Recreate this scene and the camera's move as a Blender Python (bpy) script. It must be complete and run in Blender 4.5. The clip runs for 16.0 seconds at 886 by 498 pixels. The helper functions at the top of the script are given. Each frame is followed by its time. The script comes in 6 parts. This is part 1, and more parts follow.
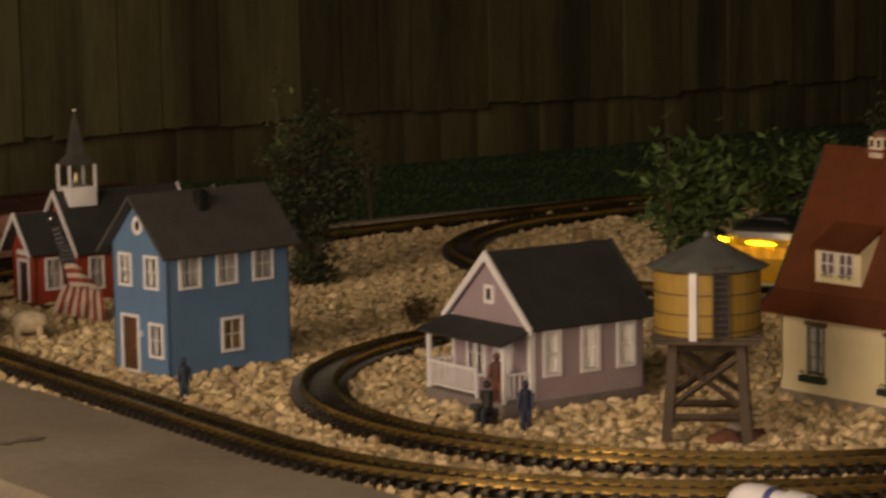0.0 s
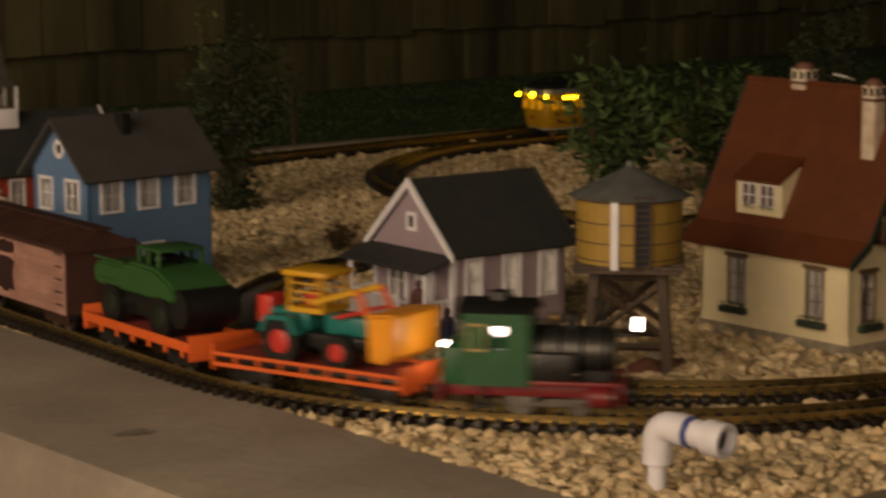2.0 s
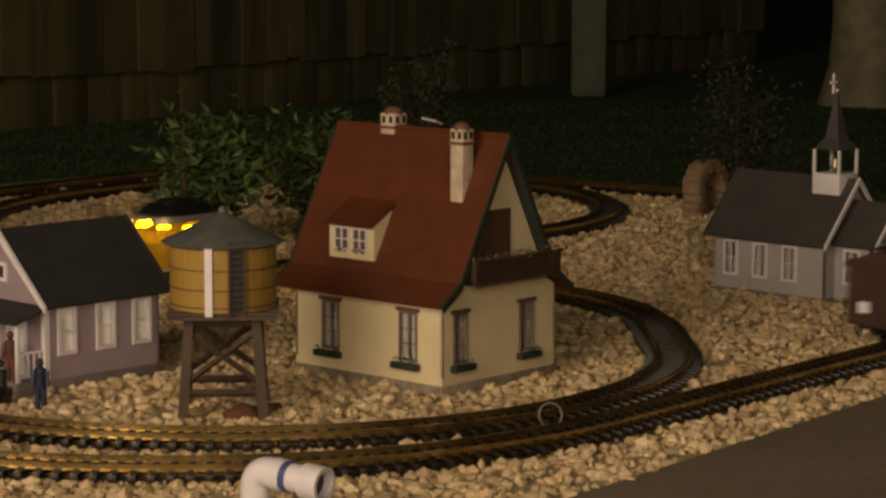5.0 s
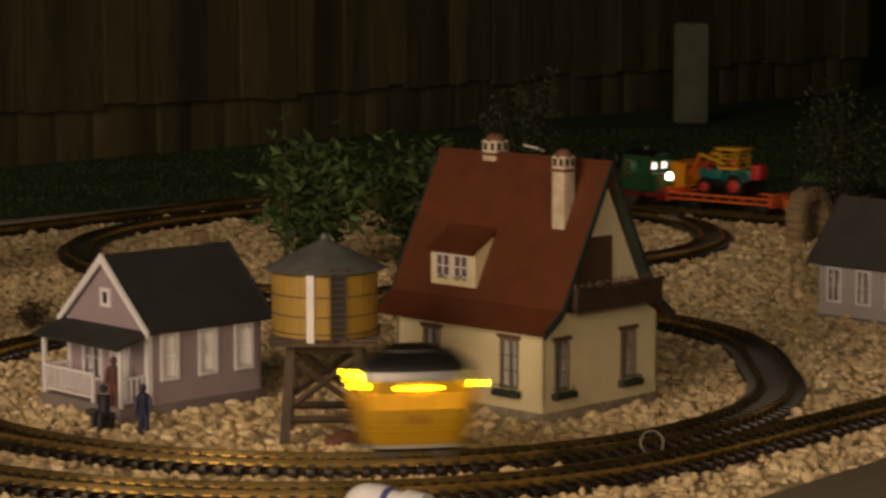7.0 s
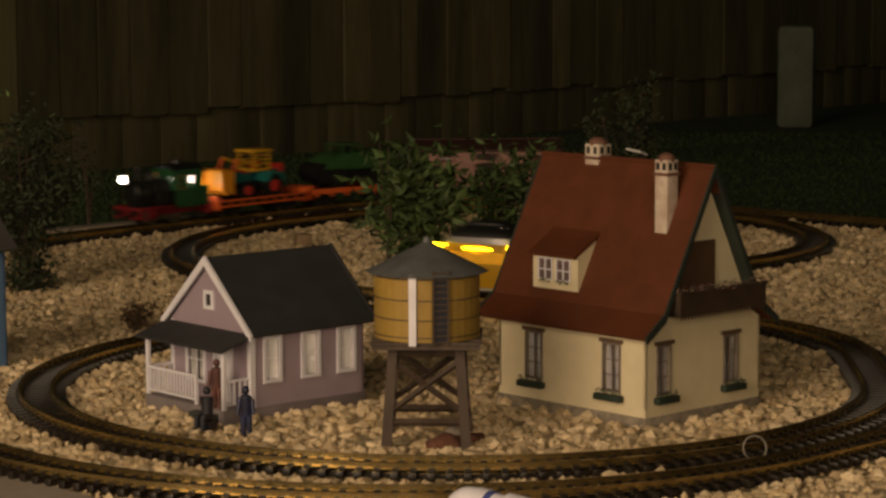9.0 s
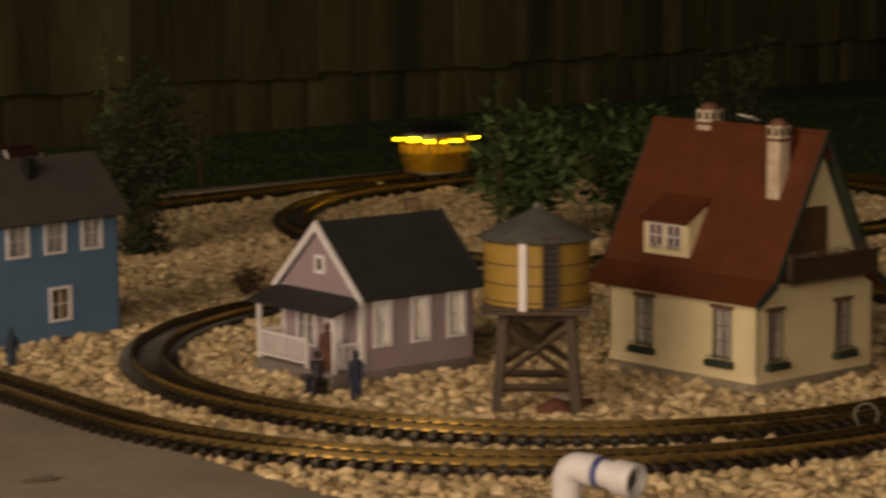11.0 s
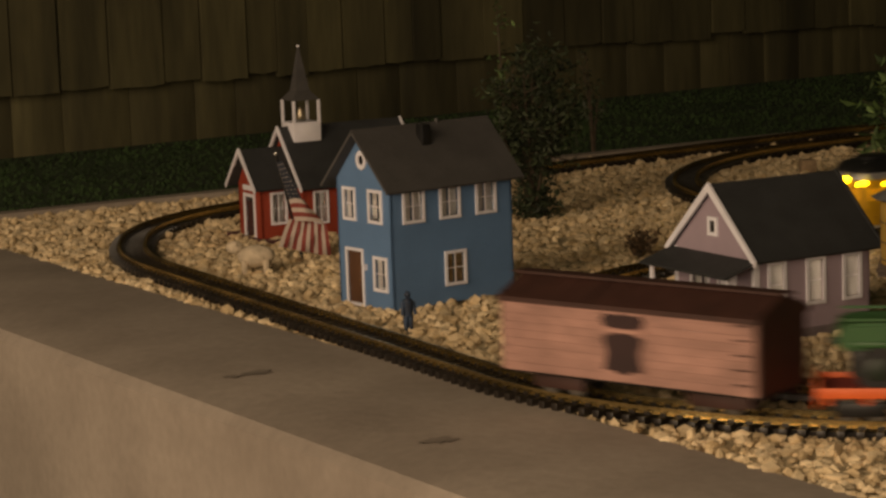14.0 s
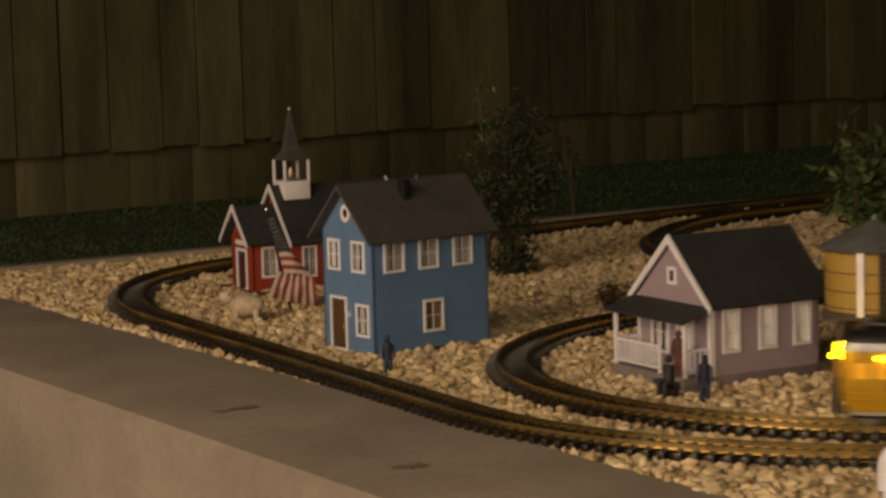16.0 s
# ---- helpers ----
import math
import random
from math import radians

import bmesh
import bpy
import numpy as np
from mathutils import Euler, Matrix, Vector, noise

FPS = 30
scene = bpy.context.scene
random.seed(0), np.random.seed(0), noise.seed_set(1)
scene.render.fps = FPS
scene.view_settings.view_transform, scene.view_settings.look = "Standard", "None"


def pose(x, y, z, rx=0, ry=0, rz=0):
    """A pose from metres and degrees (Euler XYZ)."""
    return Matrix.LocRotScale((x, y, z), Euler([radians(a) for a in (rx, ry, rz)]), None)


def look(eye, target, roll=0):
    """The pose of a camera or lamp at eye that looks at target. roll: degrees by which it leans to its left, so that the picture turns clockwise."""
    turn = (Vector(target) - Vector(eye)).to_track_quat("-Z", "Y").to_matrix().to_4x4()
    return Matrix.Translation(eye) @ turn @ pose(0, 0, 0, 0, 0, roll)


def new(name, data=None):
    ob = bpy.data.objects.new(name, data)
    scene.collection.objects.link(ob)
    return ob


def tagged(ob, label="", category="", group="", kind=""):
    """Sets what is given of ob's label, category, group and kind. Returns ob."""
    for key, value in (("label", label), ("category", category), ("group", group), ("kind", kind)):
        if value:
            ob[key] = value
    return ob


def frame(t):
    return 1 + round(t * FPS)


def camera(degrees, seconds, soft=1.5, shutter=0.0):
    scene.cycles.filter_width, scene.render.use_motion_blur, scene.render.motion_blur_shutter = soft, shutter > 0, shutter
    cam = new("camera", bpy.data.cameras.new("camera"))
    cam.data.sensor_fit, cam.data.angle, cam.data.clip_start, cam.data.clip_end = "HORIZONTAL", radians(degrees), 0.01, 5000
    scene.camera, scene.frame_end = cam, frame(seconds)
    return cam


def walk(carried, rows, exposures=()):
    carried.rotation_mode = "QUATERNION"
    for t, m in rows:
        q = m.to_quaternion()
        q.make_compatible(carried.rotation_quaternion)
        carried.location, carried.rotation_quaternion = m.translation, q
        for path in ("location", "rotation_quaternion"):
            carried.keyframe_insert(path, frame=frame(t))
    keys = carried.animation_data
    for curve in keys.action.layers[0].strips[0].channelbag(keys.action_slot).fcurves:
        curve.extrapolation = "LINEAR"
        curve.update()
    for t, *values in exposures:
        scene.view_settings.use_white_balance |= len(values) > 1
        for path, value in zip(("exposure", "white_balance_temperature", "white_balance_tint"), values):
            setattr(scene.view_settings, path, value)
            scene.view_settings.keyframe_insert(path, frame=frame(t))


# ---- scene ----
# ---- camera ----
cam = camera(19.98, 16.0, soft=2.7, shutter=0.8)


def aimed(x, y, z, pan, tilt, roll):
    """Camera at x, y, z; pan from +y towards +x, tilt upwards."""
    p, q = radians(pan), radians(tilt)
    way = Vector((math.sin(p) * math.cos(q), math.cos(p) * math.cos(q), math.sin(q)))
    eye = Vector((x, y, z))
    return look(eye, eye + way, roll)


CAMERA_ROWS = [
    (0.0, -0.168, -3.567, 0.641, -4.055, -7.050, -0.97),
    (0.5, -0.168, -3.567, 0.641, -4.837, -7.508, -0.95),
    (1.0, -0.168, -3.567, 0.641, -4.732, -7.978, -0.87),
    (1.5, -0.168, -3.567, 0.641, -3.797, -8.412, -0.65),
    (2.0, -0.168, -3.567, 0.641, -2.292, -8.727, -0.14),
    (2.5, -0.168, -3.567, 0.641, -0.423, -8.930, 0.30),
    (3.0, -0.168, -3.567, 0.641, 1.443, -8.947, 0.42),
    (3.5, -0.168, -3.567, 0.641, 3.657, -8.784, 0.32),
    (4.0, -0.168, -3.567, 0.641, 6.132, -8.452, 0.27),
    (4.2, -0.168, -3.567, 0.641, 6.910, -8.208, 0.26),
    (6.3, -0.168, -3.567, 0.641, 6.874, -7.476, -0.19),
    (6.5, -0.168, -3.567, 0.641, 6.129, -7.414, -0.15),
    (7.0, -0.168, -3.567, 0.641, 4.709, -7.076, -0.10),
    (7.5, -0.168, -3.567, 0.641, 3.677, -6.883, -0.15),
    (8.2, -0.168, -3.567, 0.641, 2.696, -6.781, -0.20),
    (10.3, -0.168, -3.567, 0.641, 1.394, -7.605, -0.12),
    (10.5, -0.168, -3.567, 0.641, 0.911, -7.662, -0.20),
    (11.0, -0.168, -3.567, 0.641, -0.175, -7.771, -0.32),
    (11.5, -0.168, -3.567, 0.641, -3.674, -7.786, -0.90),
    (12.0, -0.168, -3.567, 0.641, -7.323, -7.726, -1.38),
    (12.5, -0.168, -3.567, 0.641, -9.104, -7.693, -1.65),
    (13.0, -0.168, -3.567, 0.641, -9.359, -8.120, -1.65),
    (13.5, -0.168, -3.567, 0.641, -9.273, -8.471, -1.70),
    (14.0, -0.168, -3.567, 0.641, -9.211, -8.442, -1.99),
    (14.5, -0.168, -3.567, 0.641, -9.206, -8.046, -1.98),
    (15.0, -0.168, -3.567, 0.641, -9.149, -7.687, -2.14),
    (15.5, -0.168, -3.567, 0.641, -9.129, -7.449, -2.08),
    (15.7, -0.143, -3.649, 0.637, -9.156, -7.176, -2.04),
    (16.0, -0.097, -3.802, 0.629, -9.159, -6.672, -1.54),
]
walk(cam, [(r[0], aimed(*r[1:])) for r in CAMERA_ROWS], exposures=[(0.0, 0.10), (0.6, 0.0), (2.0, -0.12), (3.2, -0.12), (4.0, 0.0), (16.0, 0.0)])

# ---- world and light ----
world = bpy.data.worlds.new("night_sky")
scene.world = world
world.use_nodes = True
sky = world.node_tree.nodes["Background"]
sky.inputs[0].default_value = (0.58, 0.68, 0.36, 1)
sky.inputs[1].default_value = 0.014


def lamp(name, kind, m, energy, colour, size):
    data = bpy.data.lights.new(name, kind)
    data.energy, data.color = energy, colour
    if kind == "AREA":
        data.shape, data.size = "DISK", size
    else:
        data.shadow_soft_size = size
    ob = new(name, data)
    ob.matrix_world = m
    return ob


# two broad warm lamps assumed behind the camera, their sources unseen
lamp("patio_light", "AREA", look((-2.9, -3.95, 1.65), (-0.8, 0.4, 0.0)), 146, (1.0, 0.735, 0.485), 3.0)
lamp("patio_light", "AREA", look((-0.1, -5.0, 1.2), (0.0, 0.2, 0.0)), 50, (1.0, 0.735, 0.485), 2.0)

# ---- materials ----
MATS = {}


def mat(name, col, rough=0.6, metal=0.0, var=0.25, scale=30.0, bump=0.15, bscale=120.0, col2=None, stretch=None, spec=0.5, rand=0.0, depth=0.002, island=False):
    """Two scales of colour variation and a fine relief."""
    if name in MATS:
        return MATS[name]
    m = bpy.data.materials.new(name)
    m.use_nodes = True
    nt = m.node_tree
    b = nt.nodes["Principled BSDF"]
    b.inputs["Roughness"].default_value = rough
    b.inputs["Metallic"].default_value = metal
    b.inputs["Specular IOR Level"].default_value = spec
    tc = nt.nodes.new("ShaderNodeTexCoord")
    mp = nt.nodes.new("ShaderNodeMapping")
    nt.links.new(tc.outputs["Object"], mp.inputs[0])
    if stretch:
        mp.inputs["Scale"].default_value = stretch
    n1 = nt.nodes.new("ShaderNodeTexNoise")
    n1.inputs["Scale"].default_value, n1.inputs["Detail"].default_value = scale, 5
    n2 = nt.nodes.new("ShaderNodeTexNoise")
    n2.inputs["Scale"].default_value, n2.inputs["Detail"].default_value = bscale, 4
    for n in (n1, n2):
        nt.links.new(mp.outputs[0], n.inputs["Vector"])
    c2 = col2 or tuple(c * (1 - var) for c in col)
    mix = nt.nodes.new("ShaderNodeMix")
    mix.data_type = "RGBA"
    mix.inputs[6].default_value, mix.inputs[7].default_value = (*col, 1), (*c2, 1)
    ramp = nt.nodes.new("ShaderNodeMapRange")
    ramp.inputs[1].default_value, ramp.inputs[2].default_value = 0.35, 0.68
    nt.links.new(n1.outputs[0], ramp.inputs[0])
    nt.links.new(ramp.outputs[0], mix.inputs[0])
    last = mix.outputs[2]
    g = nt.nodes.new("ShaderNodeMapRange")
    g.inputs[1].default_value, g.inputs[2].default_value = 0.2, 0.8
    g.inputs[3].default_value, g.inputs[4].default_value = 1 - var * 0.5, 1 + var * 0.35
    nt.links.new(n2.outputs[0], g.inputs[0])
    fac = g.outputs[0]
    if rand:
        src = nt.nodes.new("ShaderNodeNewGeometry" if island else "ShaderNodeObjectInfo")
        r = nt.nodes.new("ShaderNodeMapRange")
        r.inputs[3].default_value, r.inputs[4].default_value = 1 - rand, 1 + rand * 0.6
        nt.links.new(src.outputs["Random Per Island" if island else "Random"], r.inputs[0])
        mu = nt.nodes.new("ShaderNodeMath")
        mu.operation = "MULTIPLY"
        nt.links.new(fac, mu.inputs[0])
        nt.links.new(r.outputs[0], mu.inputs[1])
        fac = mu.outputs[0]
    vm = nt.nodes.new("ShaderNodeVectorMath")
    vm.operation = "SCALE"
    nt.links.new(last, vm.inputs[0])
    nt.links.new(fac, vm.inputs["Scale"])
    nt.links.new(vm.outputs[0], b.inputs["Base Color"])
    if bump:
        bp = nt.nodes.new("ShaderNodeBump")
        bp.inputs["Strength"].default_value, bp.inputs["Distance"].default_value = bump, depth
        nt.links.new(n2.outputs[0], bp.inputs["Height"])
        nt.links.new(bp.outputs[0], b.inputs["Normal"])
    MATS[name] = m
    return m


def glow(name, col, strength):
    if name in MATS:
        return MATS[name]
    m = bpy.data.materials.new(name)
    m.use_nodes = True
    b = m.node_tree.nodes["Principled BSDF"]
    b.inputs["Base Color"].default_value = (*col, 1)
    b.inputs["Emission Color"].default_value = (*col, 1)
    b.inputs["Emission Strength"].default_value = strength
    MATS[name] = m
    return m


def siding(name, col, pitch, rough=0.6, var=0.12, axis="Z", strength=0.5):
    """Painted boards: a fine saw-tooth relief along one axis."""
    m = mat(name, col, rough, var=var, scale=22, bump=0, bscale=260)
    nt = m.node_tree
    tc = nt.nodes.new("ShaderNodeTexCoord")
    sp = nt.nodes.new("ShaderNodeSeparateXYZ")
    mu = nt.nodes.new("ShaderNodeMath")
    mu.operation, mu.inputs[1].default_value = "DIVIDE", pitch
    fr = nt.nodes.new("ShaderNodeMath")
    fr.operation = "FRACT"
    bp = nt.nodes.new("ShaderNodeBump")
    bp.inputs["Strength"].default_value, bp.inputs["Distance"].default_value = strength, pitch * 0.3
    bp.invert = True
    nt.links.new(tc.outputs["Object"], sp.inputs[0])
    nt.links.new(sp.outputs[axis], mu.inputs[0])
    nt.links.new(mu.outputs[0], fr.inputs[0])
    nt.links.new(fr.outputs[0], bp.inputs["Height"])
    nt.links.new(bp.outputs[0], nt.nodes["Principled BSDF"].inputs["Normal"])
    return m


def glass(name="window_glass", col=(0.02, 0.02, 0.025), rough=0.08):
    return mat(name, col, rough, var=0.2, bump=0.0, spec=0.8)


WHITE = mat("white_plastic_trim", (0.80, 0.785, 0.85), 0.45, var=0.12, bump=0.05)
GRAVEL = mat("tan_gravel", (0.74, 0.60, 0.385), 0.85, var=0.3, scale=28, bump=0.4, bscale=500, rand=0.34, island=True, col2=(0.52, 0.38, 0.20))
BED = mat("gravel_bed", (0.60, 0.48, 0.29), 0.95, var=0.35, scale=40, bump=0.8, bscale=160, depth=0.01)
GRASS = mat("lawn_grass", (0.030, 0.064, 0.013), 0.85, var=0.5, scale=3, bump=0, bscale=60, rand=0.28, island=True)
SOIL = mat("lawn_soil", (0.03, 0.062, 0.016), 0.95, var=0.5, scale=4, bump=0.8, bscale=60, depth=0.01)
CONCRETE = mat("concrete", (0.345, 0.295, 0.245), 0.85, var=0.24, scale=3.6, bump=0.4, bscale=60, col2=(0.245, 0.207, 0.170))
# browner right kerb, its colour also darkened for the weaker light there
DIM_CONCRETE = mat("dim_brown_concrete", (0.215, 0.178, 0.135), 0.85, var=0.3, scale=4.0, bump=0.3, bscale=70, col2=(0.17, 0.14, 0.105))
FENCE = mat("weathered_fence_wood", (0.106, 0.095, 0.042), 0.85, var=0.6, scale=7, bump=0.5, bscale=45, stretch=(1, 1, 0.14), rand=0.34, col2=(0.045, 0.041, 0.018))
TIE = mat("black_plastic_tie", (0.022, 0.017, 0.013), 0.38, var=0.4, scale=40, bump=0.3, rand=0.4)
BRASS = mat("tarnished_brass_rail", (0.76, 0.57, 0.24), 0.26, 0.97, var=0.5, scale=9, bump=0.1, bscale=300)
SHINGLE = siding("dark_shingle_roof", (0.032, 0.034, 0.036), 0.007, rough=0.75, var=0.3, strength=0.6)
GREYROOF = siding("grey_shingle_roof", (0.070, 0.066, 0.064), 0.007, rough=0.75, var=0.25, strength=0.5)
REDROOF = siding("red_tile_roof", (0.120, 0.032, 0.0095), 0.006, rough=0.6, var=0.25, strength=0.5)
BLUE = siding("blue_painted_siding", (0.108, 0.200, 0.365), 0.006, var=0.10)
MAUVE = siding("mauve_painted_siding", (0.34, 0.27, 0.32), 0.005, var=0.10)
REDWALL = siding("red_painted_siding", (0.28, 0.040, 0.017), 0.005, var=0.12)
GREYWALL = siding("pale_grey_siding", (0.42, 0.40, 0.43), 0.005, var=0.10)
CREAM = mat("cream_stucco", (0.73, 0.64, 0.42), 0.8, var=0.08, scale=30, bump=0.25, bscale=500)
STONE = mat("grey_stone_base", (0.30, 0.26, 0.20), 0.85, var=0.4, scale=60, bump=0.6, bscale=150)
DARKWOOD = mat("dark_brown_timber", (0.085, 0.058, 0.040), 0.7, var=0.4, scale=50, bump=0.4, stretch=(1, 1, 0.2))
TANK = siding("yellow_wood_tank", (0.37, 0.235, 0.045), 0.0055, var=0.18, axis="X", strength=0.15)
TANKROOF = mat("grey_tank_roof", (0.13, 0.135, 0.135), 0.6, var=0.25, scale=40, bump=0.2)
BLACK = mat("black_plastic", (0.012, 0.012, 0.012), 0.4, var=0.3)
DARK = mat("dark_interior", (0.02, 0.017, 0.014), 0.8)
CURTAIN = mat("white_curtain", (0.80, 0.78, 0.78), 0.9, var=0.25, scale=120, stretch=(1, 1, 0.1))
GLASS = glass()

# ---- mesh helpers ----


def part(name, bm, material, parent=None, label=""):
    """Link a bmesh as one mesh object under a thing or a part."""
    me = bpy.data.meshes.new(name)
    bm.normal_update()
    for f in bm.faces:
        f.smooth = True
    for e in bm.edges:
        e.smooth = len(e.link_faces) == 2 and e.calc_face_angle(0) < 0.6
    bm.to_mesh(me)
    bm.free()
    me.materials.append(material)
    ob = new(name, me)
    if parent is not None:
        ob.parent = parent
    if label:
        tagged(ob, label)
    return ob


def thing(name, m, label, category, group="", kind=""):
    ob = new(name)
    ob.empty_display_size = 0.02
    ob.matrix_world = m
    return tagged(ob, label, category, group, kind)


def box(x0, x1, y0, y1, z0, z1, bm=None, bevel=0.0, m=None):
    bm = bm or bmesh.new()
    r = bmesh.ops.create_cube(bm, size=1.0)["verts"]
    t = Matrix.Translation(((x0 + x1) / 2, (y0 + y1) / 2, (z0 + z1) / 2)) @ Matrix.Diagonal((x1 - x0, y1 - y0, z1 - z0, 1))
    bmesh.ops.transform(bm, matrix=(m @ t) if m else t, verts=r)
    if bevel:
        es = list({e for v in r for e in v.link_edges})
        bmesh.ops.bevel(bm, geom=es, offset=bevel, segments=2, affect="EDGES", profile=0.5)
    return bm


def prism(outline, depth, m=None, bm=None):
    """An outline in the local xz plane given depth along y."""
    bm = bm or bmesh.new()
    m = m or Matrix()
    a = [bm.verts.new(m @ Vector((x, 0, z))) for x, z in outline]
    b = [bm.verts.new(m @ Vector((x, depth, z))) for x, z in outline]
    n = len(a)
    bm.faces.new(a)
    bm.faces.new(b[::-1])
    for i in range(n):
        bm.faces.new((a[i], b[i], b[(i + 1) % n], a[(i + 1) % n]))
    bmesh.ops.recalc_face_normals(bm, faces=bm.faces[:])
    return bm


def slab(p0, p1, p2, p3, thick, bm=None):
    """A flat plate with four corners and a thickness below."""
    bm = bm or bmesh.new()
    ps = [Vector(p) for p in (p0, p1, p2, p3)]
    n = (ps[1] - ps[0]).cross(ps[2] - ps[0]).normalized()
    if n.z < 0:
        n = -n
    a = [bm.verts.new(p) for p in ps]
    b = [bm.verts.new(p - n * thick) for p in ps]
    bm.faces.new(a)
    bm.faces.new(b[::-1])
    for i in range(4):
        bm.faces.new((a[i], b[i], b[(i + 1) % 4], a[(i + 1) % 4]))
    bmesh.ops.recalc_face_normals(bm, faces=bm.faces[:])
    return bm


def tube(p, q, r0, r1=None, seg=12, bm=None, caps=True):
    """A round bar from p to q."""
    bm = bm or bmesh.new()
    p, q = Vector(p), Vector(q)
    d = q - p
    r = bmesh.ops.create_cone(bm, cap_ends=caps, segments=seg, radius1=r0, radius2=r0 if r1 is None else r1, depth=d.length)["verts"]
    m = Matrix.Translation((p + q) / 2) @ d.to_track_quat("Z", "Y").to_matrix().to_4x4()
    bmesh.ops.transform(bm, matrix=m, verts=r)
    return bm


def ring_tube(p, q, r, t, seg=16, bm=None):
    """An open pipe from p to q with wall thickness t."""
    bm = bm or bmesh.new()
    p, q = Vector(p), Vector(q)
    rot = (q - p).to_track_quat("Z", "Y")
    loops = []
    for c, rad in ((p, r), (q, r), (q, r - t), (p, r - t)):
        loops.append([bm.verts.new(c + rot @ Vector((rad * math.cos(2 * math.pi * i / seg), rad * math.sin(2 * math.pi * i / seg), 0))) for i in range(seg)])
    for k in range(4):
        a, b = loops[k], loops[(k + 1) % 4]
        for i in range(seg):
            bm.faces.new((a[i], a[(i + 1) % seg], b[(i + 1) % seg], b[i]))
    bmesh.ops.recalc_face_normals(bm, faces=bm.faces[:])
    return bm


def ball(c, r, bm=None, sub=2, squash=(1, 1, 1)):
    bm = bm or bmesh.new()
    v = bmesh.ops.create_icosphere(bm, subdivisions=sub, radius=1)["verts"]
    bmesh.ops.transform(bm, matrix=Matrix.Translation(c) @ Matrix.Diagonal((r * squash[0], r * squash[1], r * squash[2], 1)), verts=v)
    return bm


# ---- plan of the two railway loops ----
OUTER = ((-0.062, -0.08, 0.68, 1), (0.453, 0.968, 1.1, 1), (0.20, 1.93, 0.6, 1), (-0.89, 0.87, 0.55, 1), (-0.67, 0.868, 0.765, 1))
INNER = ((0.0, 0.0, 0.6, 1), (0.12, 0.20, 0.5, 1), (0.26, 1.55, 0.75, -1), (0.24, 1.74, 0.6, -1))


def belt(circles, step=0.01):
    """A closed line round circles x, y, r, turn (+1 anticlockwise) with straights between them."""
    n, ends, pts = len(circles), [], []
    for i in range(n):
        x1, y1, r1, d1 = circles[i]
        x2, y2, r2, d2 = circles[(i + 1) % n]
        h = math.atan2(y2 - y1, x2 - x1) + math.asin((d1 * r1 - d2 * r2) / math.hypot(x2 - x1, y2 - y1))
        s, c = math.sin(h), math.cos(h)
        ends.append((h, (x1 + r1 * d1 * s, y1 - r1 * d1 * c), (x2 + r2 * d2 * s, y2 - r2 * d2 * c)))
    for i in range(n):
        x, y, r, d = circles[i]
        h0, (h1, a, b) = ends[i - 1][0], ends[i]
        turn = (h1 - h0) * d % (2 * math.pi)
        m = max(1, int(turn * r / step))
        pts += [(x + r * d * math.sin(h0 + d * turn * j / m), y - r * d * math.cos(h0 + d * turn * j / m)) for j in range(m)]
        m = max(1, int(math.dist(a, b) / step))
        pts += [(a[0] + (b[0] - a[0]) * j / m, a[1] + (b[1] - a[1]) * j / m) for j in range(m)]
    return pts


class Line:
    """A closed line that can be asked for its point and heading at a distance along it."""

    def __init__(self, circles):
        self.p = np.array(belt(circles))
        q = np.vstack([self.p, self.p[:1]])
        self.s = np.concatenate([[0], np.cumsum(np.hypot(*np.diff(q, axis=0).T))])
        self.q, self.length = q, self.s[-1]

    def at(self, s):
        s = s % self.length
        return np.array([np.interp(s, self.s, self.q[:, 0]), np.interp(s, self.s, self.q[:, 1])])

    def carriage(self, s, base=0.1, z=0.0):
        a, b = self.at(s - base / 2), self.at(s + base / 2)
        h = math.degrees(math.atan2(b[1] - a[1], b[0] - a[0]))
        return pose((a[0] + b[0]) / 2, (a[1] + b[1]) / 2, z, 0, 0, h)


outer, inner = Line(OUTER), Line(INNER)
RAIL_TOP = 0.022

# ---- ground, lawn, kerb wall ----
CORNER = Vector((-0.0084, -1.2286))
LEFT = Vector((-0.646, 0.763))
RIGHT = Vector((0.70, 0.714))


def sheet(name, outline, z, material, label, kind="structure", category="ground"):
    bm = bmesh.new()
    bm.faces.new([bm.verts.new((x, y, z)) for x, y in outline])
    bm.normal_update()
    if bm.faces[:][0].normal.z < 0:
        bmesh.ops.reverse_faces(bm, faces=bm.faces[:])
    ob = part(name, bm, material)
    return tagged(ob, label, category, kind=kind)


BACK_LEFT = CORNER + LEFT * 2.98
BACK_RIGHT = CORNER + RIGHT * 3.0
BACK = Vector((0.2, 2.78))
FENCE_A, FENCE_WAY = Vector((-2.21, 2.34)), Vector((0.716, 0.698))
sheet("ground", [(-400, -400), (400, -400), (400, 400), (-400, 400)], -0.30, SOIL, "dark ground around the garden")


